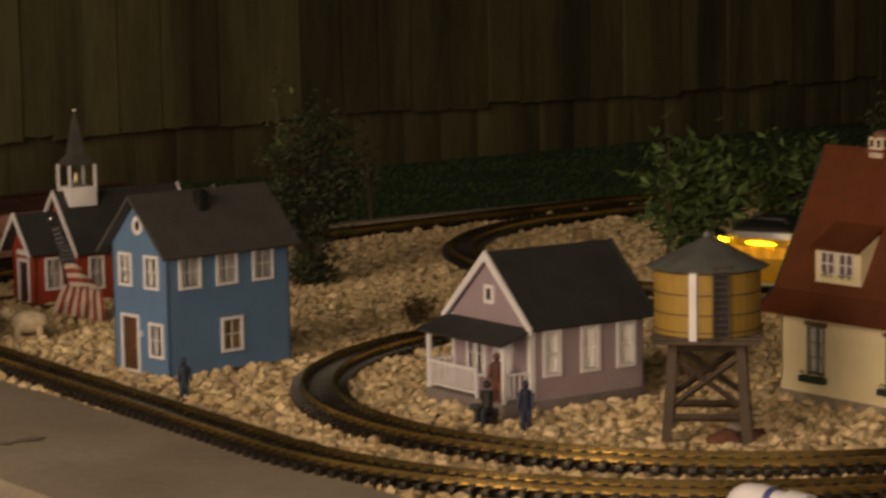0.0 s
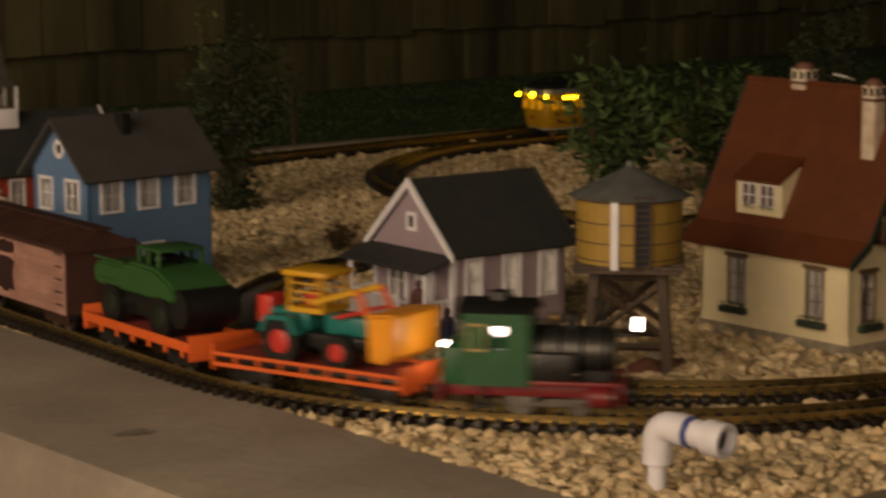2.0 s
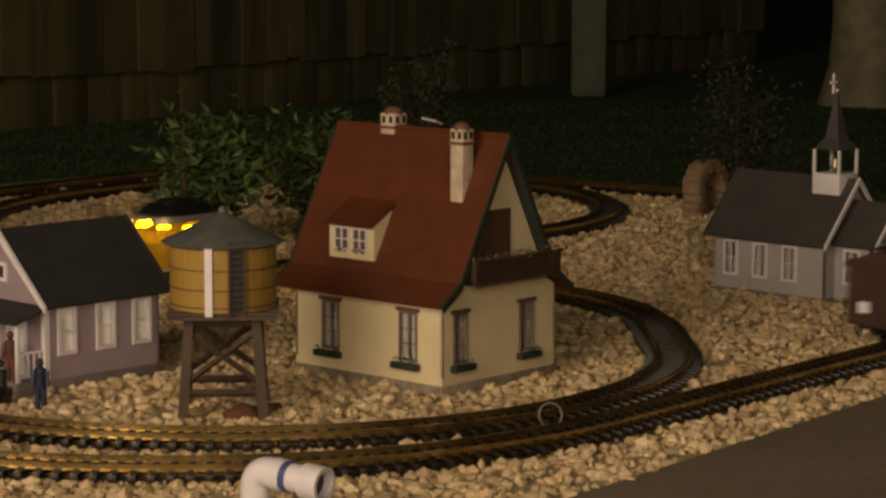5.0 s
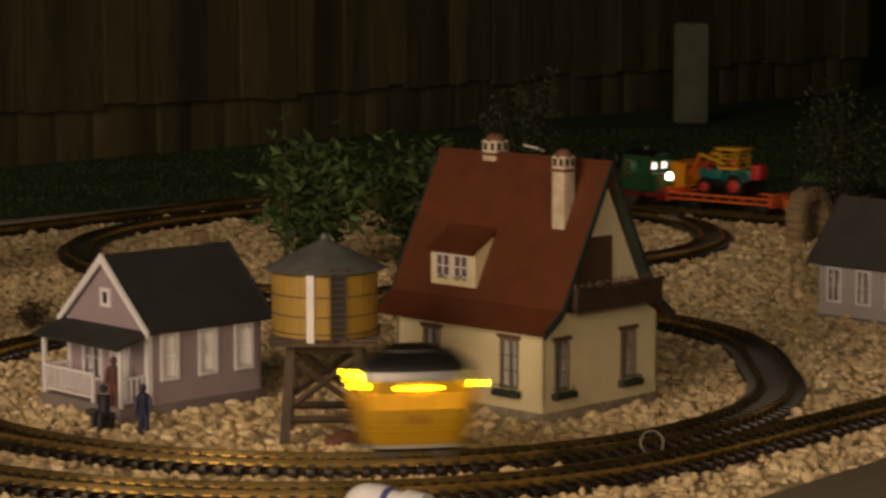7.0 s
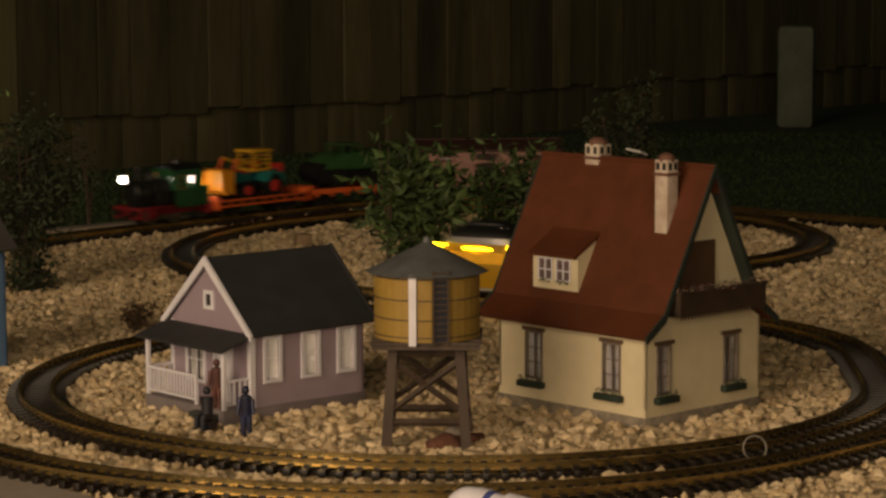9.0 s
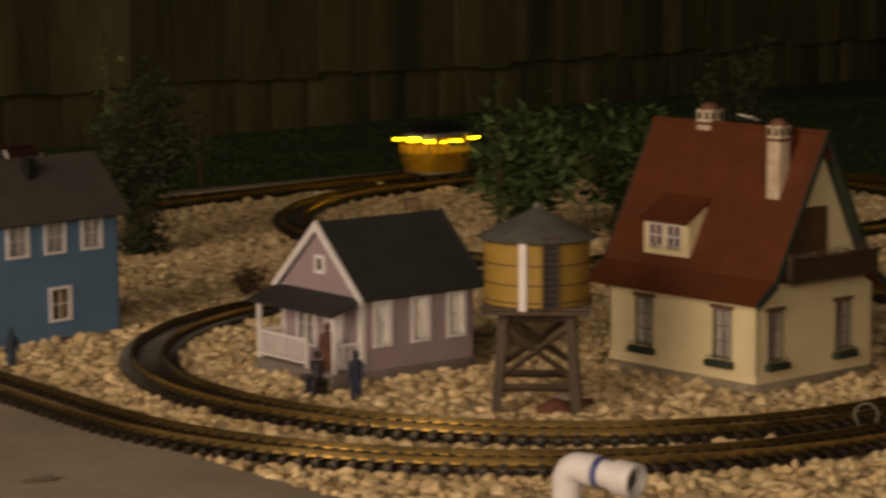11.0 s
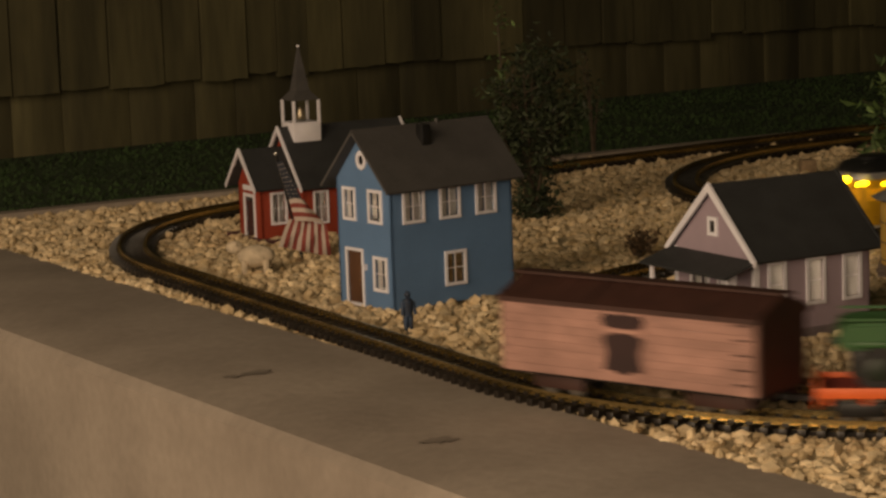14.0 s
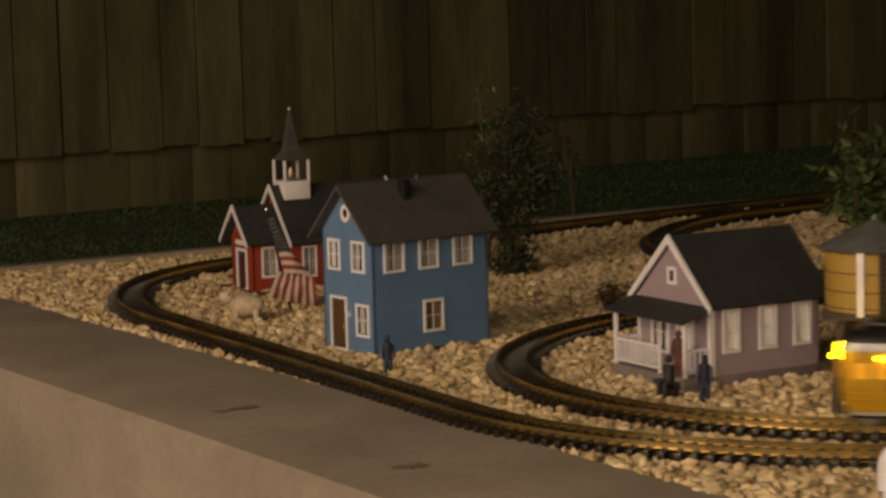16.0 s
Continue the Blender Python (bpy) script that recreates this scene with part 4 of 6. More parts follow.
def plant(name, x, y, height, spread, label, leaf, n, shape, seed, leafmat=None, stems=7, category="shrub", low=0):
    """Thin forked stems and many small leaves round their tips; shape(u) is the spread at the height share u."""
    rng = random.Random(seed)
    t = thing(name, pose(x, y, -0.004), label, category)
    bm, tips = bmesh.new(), [Vector((0, 0, 0.012))]
    for i in range(stems):
        a = rng.uniform(0, 6.283)
        u = rng.uniform(0.5, 1.0)
        top = Vector((math.cos(a) * spread * shape(u) * rng.uniform(0.2, 0.9), math.sin(a) * spread * shape(u) * rng.uniform(0.2, 0.9), height * u))
        mid = Vector((top.x * 0.35, top.y * 0.35, top.z * 0.5))
        tube((0, 0, 0), mid, 0.004, 0.0026, 6, bm)
        tube(mid, top, 0.0026, 0.0008, 6, bm)
        tips += [mid.lerp(top, k / 5) for k in range(6)] + [top] + [mid * (k / 4) * low for k in range(4)]
        tips += [Vector((mid.x * 2.2 * k, mid.y * 2.2 * k, height * 0.12 * k)) for k in (0.4, 0.8, 1.1)] * low
        for _ in range(5):
            p = mid.lerp(top, rng.random())
            q = p + Vector((rng.uniform(-1, 1), rng.uniform(-1, 1), rng.uniform(-0.1, 0.9))) * spread * 0.45
            tube(p, q, 0.0013, 0.0005, 5, bm)
            tips += [p.lerp(q, 0.4), p.lerp(q, 0.7), q, q]
    part("trunk", bm, TRUNK, t)
    verts, faces = [], []
    for _ in range(n):
        p = rng.choice(tips)
        c = p + Vector((rng.gauss(0, 1), rng.gauss(0, 1), rng.gauss(0, 1))) * spread * 0.12
        if c.z < 0.004:
            continue
        d = Vector((rng.uniform(-1, 1), rng.uniform(-1, 1), rng.uniform(-0.5, 0.8))).normalized()
        s = d.cross(Vector((rng.uniform(-1, 1), rng.uniform(-1, 1), 1))).normalized()
        r = leaf * rng.uniform(0.6, 1.25)
        k = len(verts)
        up = d.cross(s) * r * 0.22
        verts += [c - d * r, c + s * r * 0.42 + up, c + d * r, c - s * r * 0.42 + up]
        faces += [(k, k + 1, k + 2), (k, k + 2, k + 3)]
    me = bpy.data.meshes.new("crown")
    me.from_pydata([tuple(v) for v in verts], [], faces)
    me.materials.append(leafmat or FOLIAGE)
    ob = new("crown", me)
    ob.parent = t
    return t


bushy = lambda u: 1.0 - 0.5 * u
tall = lambda u: 0.75 - 0.35 * u
plant("shrub", -0.03, 1.16, 0.255, 0.165, "leafy green shrub among the gravel behind the cottage", 0.0190, 1150, bushy, 4, stems=11, low=1)
plant("shrub", -0.075, 1.14, 0.33, 0.045, "upright leafy shoot beside the green shrub", 0.0170, 190, tall, 24, stems=3)
plant("shrub", 0.16, 1.30, 0.22, 0.13, "leafy green shrub among the gravel", 0.0155, 800, bushy, 5, stems=7)
plant("shrub", -0.745, 1.06, 0.315, 0.14, "dark upright shrub behind the blue house", 0.008, 5200, tall, 6, DARKFOLIAGE, stems=16, low=1)
plant("shrub", -0.80, 1.13, 0.40, 0.055, "thin upright twig with sparse leaves", 0.007, 420, tall, 7, stems=5)
plant("shrub", -0.73, 2.07, 0.24, 0.05, "thin upright twig with sparse leaves on the lawn", 0.007, 200, tall, 17, DARKFOLIAGE, stems=4)
plant("shrub", 0.42, 1.55, 0.34, 0.13, "dark sparse shrub behind the chalet", 0.009, 1300, tall, 8, DARKFOLIAGE)
plant("shrub", 1.10, 1.62, 0.30, 0.16, "dark sparse shrub behind the chapel", 0.009, 2200, tall, 9, DARKFOLIAGE, stems=9)
plant("shrub", -0.24, -0.02, 0.06, 0.05, "low brown weed beside the cottage", 0.006, 240, bushy, 10, DARKFOLIAGE, stems=5)
plant("shrub", -0.510, 0.554, 0.052, 0.045, "low dry brown weed beside the curved track", 0.008, 170, bushy, 12, mat("dry_brown_leaves", (0.16, 0.10, 0.05), 0.8, var=0.5, scale=30, bump=0, rand=0.5, island=True), stems=6)

# ---- garden objects ----
def pvc_pipe():
    t = thing("pvc_pipe", pose(-0.049, -1.03, -0.017), "white plastic pipe stub with an elbow and open end", "pipe")
    P = mat("white_pvc", (0.76, 0.75, 0.83), 0.4, var=0.15, scale=30)
    part("riser", ring_tube((0, 0, 0), (0, 0, 0.078), 0.0102, 0.002), P, t)
    bm = bmesh.new()
    pts, rings = [], []
    d = Vector((0.76, -0.64, -0.07)).normalized()
    side = d.cross(Vector((0, 0, 1))).normalized()
    for k in range(12):
        a = math.pi / 2 * max(0, min(k - 2, 7)) / 7
        p = Vector((0, 0, 0.070)) + Vector((0, 0, 0.018)) * math.sin(a) + d * 0.018 * (1 - math.cos(a))
        p += Vector((0, 0, -0.012 * (2 - k))) if k < 2 else (d * 0.005 * (k - 9) if k > 9 else Vector())
        way = Vector((0, 0, 1)) * math.cos(a) + d * math.sin(a)
        up = side.cross(way)
        pts.append(p)
        rings.append([bm.verts.new(p + (side * math.cos(6.2832 * i / 20) + up * math.sin(6.2832 * i / 20)) * 0.0158) for i in range(20)])
    for a, b in zip(rings, rings[1:]):
        for i in range(20):
            bm.faces.new((a[i], a[(i + 1) % 20], b[(i + 1) % 20], b[i]))
    bm.faces.new(rings[0][::-1])
    bm.faces.new(rings[-1])
    bmesh.ops.recalc_face_normals(bm, faces=bm.faces[:])
    part("elbow", bm, P, t)
    e = pts[-1]
    part("elbow_collar", ring_tube(e - d * 0.002, e + d * 0.012, 0.0170, 0.003, 20), P, t)
    part("blue_band", ring_tube(e + d * 0.0125, e + d * 0.0190, 0.0162, 0.003, 20), mat("blue_primer", (0.07, 0.09, 0.32), 0.5), t)
    part("spout", ring_tube(e + d * 0.010, e + d * 0.056, 0.0148, 0.002, 20), P, t)
    part("end_collar", ring_tube(e + d * 0.036, e + d * 0.060, 0.0185, 0.0045, 20), P, t)
    # black disc plugs the spout, standing in for the shade inside
    part("bore", tube(e + d * 0.048, e + d * 0.050, 0.0139, seg=20), BLACK, t)


pvc_pipe()


def wire_ring():
    bm = bmesh.new()
    n = 24
    ps = [Vector((0.015 * math.cos(6.2832 * i / n), 0, 0.003 + 0.015 * math.sin(6.2832 * i / n))) for i in range(n)]
    for i in range(n):
        tube(ps[i], ps[(i + 1) % n], 0.0010, seg=6, bm=bm)
    ob = part("wire_ring", bm, mat("grey_wire", (0.40, 0.37, 0.31), 0.4, 0.3))
    ob.matrix_world = pose(0.340, -0.544, 0.017, -15, 0, 10)
    tagged(ob, "small grey wire ring standing in gravel between tracks", "wire ring")


wire_ring()


def rough_stone(name, x, y, r, squash, material, label, category, seed):
    bm = bmesh.new()
    bmesh.ops.create_icosphere(bm, subdivisions=3, radius=1)
    for v in bm.verts:
        v.co *= 1 + 0.28 * noise.noise(v.co * 1.5 + Vector((seed, 0, 0))) + 0.1 * noise.noise(v.co * 5)
        v.co = Vector((v.co.x * r * squash[0], v.co.y * r * squash[1], max(v.co.z, -0.5) * r * squash[2]))
    ob = part(name, bm, material)
    ob.matrix_world = pose(x, y, 0.004, 0, 0, seed * 40)
    return tagged(ob, label, category)


RUST = mat("reddish_rock", (0.16, 0.065, 0.04), 0.85, var=0.5, scale=60, bump=0.6)
TAN = mat("tan_rock", (0.34, 0.24, 0.14), 0.9, var=0.5, scale=25, bump=0.7)
rough_stone("rock", -0.035, -0.425, 0.024, (1.3, 0.8, 0.6), RUST, "reddish brown rock under the water tower", "rock", 1)
rough_stone("rock", 0.0, -0.40, 0.017, (1.2, 1, 0.7), RUST, "reddish brown rock under the water tower", "rock", 2)
rough_stone("rock", -0.02, -0.37, 0.016, (1.2, 1, 0.8), mat("pale_rock", (0.4, 0.34, 0.28), 0.8), "pale rock under the water tower", "rock", 3)
bm = box(-0.016, 0.016, -0.012, 0.012, 0, 0.034, bevel=0.002)
ob = part("stone_block", bm, TAN)
ob.matrix_world = pose(-0.245, 1.66, 0.0, 0, 0, 20)
tagged(ob, "small tan stone block beside the back track", "stone block")


def stone_arch():
    t = thing("stone_arch", pose(1.035, 1.62, -0.005, 0, 0, 40), "rough tan stone arch standing on the gravel", "rock arch")
    rng = random.Random(2)
    n = 13
    for i in range(n):
        a = math.pi * i / (n - 1)
        c = Vector((-0.042 * math.cos(a), 0, 0.068 + 0.042 * math.sin(a)))
        bm = box(-0.013, 0.013, -0.022, 0.022, -0.009, 0.009, bevel=0.003)
        for v in bm.verts:
            v.co *= 1 + 0.15 * noise.noise(v.co * 60 + Vector((i, 0, 0)))
        o = part("arch_stone", bm, TAN, t)
        o.matrix_basis = Matrix.Translation(c) @ pose(0, 0, 0, 0, math.degrees(a) , 0)
    for s in (-1, 1):
        for k in range(4):
            bm = box(-0.014, 0.014, -0.023, 0.023, 0, 0.0175, bevel=0.003)
            for v in bm.verts:
                v.co *= 1 + 0.12 * noise.noise(v.co * 60 + Vector((k, s, 0)))
            o = part("pier_stone", bm, TAN, t)
            o.matrix_basis = pose(s * 0.042 + rng.uniform(-0.002, 0.002), 0, k * 0.0172, 0, 0, rng.uniform(-6, 6))


stone_arch()

# pale upright slab on the lawn and a trunk further off
bm = box(-0.065, 0.065, -0.03, 0.03, 0, 0.36, bevel=0.022)
ob = part("garden_marker", bm, mat("pale_green_stone", (0.10, 0.115, 0.085), 0.8, var=0.3, scale=12))
ob.matrix_world = pose(1.425, 5.15, -0.015, 0, 0, -15)
tagged(ob, "pale upright rounded stone slab on the lawn", "stone slab")


def far_tree():
    t = thing("tree", pose(2.30, 4.7, -0.015), "thick pale tree trunk on the dark lawn", "tree")
    bm = bmesh.new()
    n, rings = 18, []
    for k in range(14):
        z = k * 0.13
        r = 0.125 - 0.03 * k / 13 + 0.05 * math.exp(-z * 9)
        rings.append([bm.verts.new(((r + 0.012 * noise.noise((6 * math.cos(6.2832 * i / n), 6 * math.sin(6.2832 * i / n), z * 2))) * math.cos(6.2832 * i / n), r * math.sin(6.2832 * i / n), z)) for i in range(n)])
    for k in range(13):
        for i in range(n):
            bm.faces.new((rings[k][i], rings[k][(i + 1) % n], rings[k + 1][(i + 1) % n], rings[k + 1][i]))
    part("trunk", bm, mat("pale_bark", (0.25, 0.24, 0.165), 0.9, var=0.4, scale=15, bump=0.6), t)
    for i, (a, l) in enumerate(((0.5, 0.9), (2.3, 0.8), (4.0, 0.9))):
        part("limb", tube((0, 0, 1.6), (math.cos(a) * l, math.sin(a) * l, 2.5), 0.07, 0.03, 10), MATS["pale_bark"], t)


far_tree()

# ---- figures and flag ----
def figurine(m, seated, cols, label):
    """A toy figure as one plain shape."""
    bm = bmesh.new()
    if seated:
        tube((0.0, -0.004, 0.018), (0.018, -0.005, 0.019), 0.0042, 0.0036, 10, bm)
        tube((0.0, 0.004, 0.018), (0.018, 0.005, 0.019), 0.0042, 0.0036, 10, bm)
        tube((0.018, -0.005, 0.019), (0.019, -0.005, 0.001), 0.0036, 0.003, 10, bm)
        tube((0.018, 0.005, 0.019), (0.019, 0.005, 0.001), 0.0036, 0.003, 10, bm)
        tube((0, 0, 0.016), (-0.001, 0, 0.043), 0.0075, 0.0085, 12, bm)
        ball((0, 0, 0.052), 0.0055, bm)
        ball((0, 0, 0.017), 0.0085, bm)
        box(-0.009, 0.009, -0.010, 0.010, 0, 0.012, bm)
    else:
        for s in (-1, 1):
            tube((0, s * 0.0042, 0), (0, s * 0.0036, 0.030), 0.0034, 0.0046, 10, bm)
            box(-0.003, 0.007, s * 0.0042 - 0.003, s * 0.0042 + 0.003, 0, 0.003, bm)
            tube((0.004, s * 0.0105, 0.030), (0, s * 0.0085, 0.050), 0.0026, 0.0032, 8, bm)
        tube((0, 0, 0.028), (0, 0, 0.052), 0.0068, 0.0088, 12, bm)
        ball((0, 0, 0.0525), 0.0075, bm, squash=(0.8, 1, 0.5))
        tube((0, 0, 0.052), (0, 0, 0.058), 0.003, seg=8, bm=bm)
        ball((0, 0, 0.0615), 0.0055, bm, squash=(0.95, 0.9, 1.1))
    ob = part("figurine", bm, mat("figurine_" + cols[0], cols[1], 0.5, var=0.35, scale=60, col2=cols[2]))
    ob.matrix_world = m
    tagged(ob, label, "figurine", "toy figures")


figurine(pose(-0.784, -0.098, -0.002, 0, 0, -60) @ Matrix.Scale(0.92, 4), False, ("navy", (0.03, 0.06, 0.12), (0.015, 0.015, 0.02)), "small dark blue toy figure standing beside the track")
figurine(pose(-0.292, -0.335, 0.0, 0, 0, -100), False, ("blue", (0.020, 0.030, 0.09), (0.015, 0.012, 0.016)), "small blue toy figure standing before the porch steps")
figurine(pose(-0.345, -0.292, 0.002, 0, 0, -120), True, ("black", (0.02, 0.022, 0.035), (0.012, 0.01, 0.012)), "small dark toy figure seated beside the porch")
figurine(pose(-0.335, -0.225, 0.018, 0, 0, -110), False, ("maroon", (0.16, 0.06, 0.045), (0.05, 0.03, 0.03)), "small red-brown toy figure standing on the porch")


def sheep():
    t = thing("toy_sheep", Matrix.Translation((-1.130, 0.437, 0.0)) @ pose(0, 0, 0, 0, 0, 8) @ Matrix.Scale(1.15, 4), "small tan toy sheep standing on gravel by the track", "toy animal")
    W = mat("tan_toy_wool", (0.6, 0.5, 0.36), 0.9, var=0.3, scale=90, bump=0.8, bscale=200)
    bm = bmesh.new()
    bmesh.ops.create_icosphere(bm, subdivisions=3, radius=1)
    for v in bm.verts:
        v.co *= 1 + 0.09 * noise.noise(v.co * 4)
        v.co = Vector((v.co.x * 0.027, v.co.y * 0.015, 0.027 + v.co.z * 0.0165))
    part("body", bm, W, t)
    part("head", ball((-0.030, 0, 0.040), 0.0105, squash=(1.25, 0.75, 0.95)), W, t)
    for s in (-1, 1):
        part("ear", ball((-0.027, s * 0.0075, 0.045), 0.0035, sub=1, squash=(0.7, 1.4, 0.6)), W, t)
    for x in (-0.016, 0.015):
        for s in (-1, 1):
            part("leg", tube((x, s * 0.008, 0), (x, s * 0.008, 0.022), 0.0045, 0.0055, 8), W, t)


sheep()


def flag():
    t = thing("flag", pose(-1.088, 0.60, 0.0, 0, 0, 12), "draped striped flag on a leaning black pole", "flag")
    pole_top = Vector((-0.038, 0.006, 0.182))
    part("pole", tube((0, 0, 0), pole_top, 0.0024, 0.0020, 8), BLACK, t)
    part("pole_knob", ball(pole_top, 0.0036, sub=1), mat("silver_knob", (0.5, 0.48, 0.45), 0.35, 0.7), t)
    red = mat("red_cloth", (0.26, 0.055, 0.045), 0.9, var=0.25)
    white = mat("white_cloth", (0.55, 0.46, 0.40), 0.9, var=0.2)
    navy = mat("navy_cloth", (0.03, 0.035, 0.05), 0.9, var=0.25)

    def strip(name, p0, p1, q0, q1, material, fold=0.0, phase=0.0, m=10):
        """A band of cloth between the edges p0-p1 and q0-q1, with soft folds and a thin back."""
        bm = bmesh.new()
        rows = []
        for k in range(m + 1):
            s = k / m
            bow = Vector((0, -0.004 - 0.008 * math.sin(math.pi * s) + fold * math.sin(phase + 5 * s), 0.003 * math.sin(math.pi * s)))
            a, b = Vector(p0).lerp(Vector(p1), s) + bow, Vector(q0).lerp(Vector(q1), s) + bow
            back = Vector((0, 0.0012, 0))
            rows.append([bm.verts.new(v) for v in (a, b, b + back, a + back)])
        for a, b in zip(rows, rows[1:]):
            for k in range(4):
                bm.faces.new((a[k], a[(k + 1) % 4], b[(k + 1) % 4], b[k]))
        bm.faces.new(rows[0])
        bm.faces.new(rows[-1][::-1])
        bmesh.ops.recalc_face_normals(bm, faces=bm.faces[:])
        return part(name, bm, material, t)

    cn = strip("canton", (-0.037, 0.004, 0.166), (-0.019, 0, 0.104), (-0.028, 0.002, 0.170), (0.004, -0.002, 0.103), navy)
    bm = bmesh.new()
    rng = random.Random(5)
    for k in range(9):
        for j in range(3):
            s, u = (k + 0.5) / 9, (j + 0.5) / 3
            a = Vector((-0.037, 0.0, 0.166)).lerp(Vector((-0.019, 0, 0.104)), s)
            b = Vector((-0.028, 0.0, 0.170)).lerp(Vector((0.004, 0, 0.103)), s)
            p = a.lerp(b, u)
            ball((p.x + rng.uniform(-0.001, 0.001), -0.0045 - 0.008 * math.sin(math.pi * s), p.z), 0.0011, bm, sub=1)
    tagged(part("star_field", bm, white, cn), kind="stuff")
    # upper bands lie across, lower ones hang down in a fan
    n = 5
    for i in range(n):
        u, v = i / n, (i + 1) / n
        strip("stripe", (-0.019 + 0.009 * u, -0.002, 0.104 - 0.037 * u), (0.006 + 0.034 * u, -0.004, 0.103 - 0.043 * u),
              (-0.019 + 0.009 * v, -0.002, 0.104 - 0.037 * v), (0.006 + 0.034 * v, -0.004, 0.103 - 0.043 * v), white if i % 2 == 0 else red, 0.002, i)
    m = 12
    for i in range(m):
        u, v = i / m, (i + 1) / m
        strip("stripe", (-0.020 + 0.064 * u, 0.001, 0.070 - 0.012 * u), (-0.040 + 0.090 * u, -0.001, 0.024 - 0.022 * u),
              (-0.020 + 0.064 * v, 0.001, 0.070 - 0.012 * v), (-0.040 + 0.090 * v, -0.001, 0.024 - 0.022 * v), red if i % 2 else white, 0.003, i * 1.3)


flag()


# ---- rolling stock ----
GREEN = mat("green_loco_paint", (0.022, 0.10, 0.038), 0.4, var=0.2)
REDPAINT = mat("red_loco_paint", (0.2, 0.016, 0.02), 0.42, var=0.2)
ORANGE = mat("orange_plastic", (0.72, 0.13, 0.025), 0.45, var=0.12)
YELLOW = mat("amber_yellow_plastic", (0.66, 0.36, 0.02), 0.42, var=0.12)
STEEL = mat("steel_wheel", (0.35, 0.33, 0.30), 0.3, 0.9)
HEAD = glow("lit_headlamp", (1.0, 0.80, 0.62), 26)
CABGLOW = glow("lit_cab_lamp", (1.0, 0.80, 0.70), 4.5)
AMBER = glow("lit_amber_lamp", (1.0, 0.66, 0.005), 34)
TRAMYELLOW = mat("deep_yellow_plastic", (0.47, 0.265, 0.010), 0.38, var=0.12)
SOFTAMBER = glow("lit_amber_pane", (0.9, 0.42, 0.01), 0.22)


def wheelset(t, x, r=0.0155, gauge=0.045):
    """Two flanged wheels on an axle, as parts of a vehicle."""
    for s in (-1, 1):
        y = s * (gauge / 2 - 0.0005)
        w = part("wheel", tube((x, y - s * 0.0005, r), (x, y + s * 0.004, r), r, seg=20), STEEL, t)
        part("flange", tube((x, y - s * 0.002, r), (x, y - s * 0.0004, r), r + 0.0018, seg=20), BLACK, w)
    part("axle", tube((x, -gauge / 2, r), (x, gauge / 2, r), 0.0025, seg=8), BLACK, t)


def coupler(t, x, z=0.022):
    s = 1 if x > 0 else -1
    part("coupler", box(min(x, x + s * 0.02), max(x, x + s * 0.02), -0.006, 0.006, z - 0.003, z + 0.003), BLACK, t)


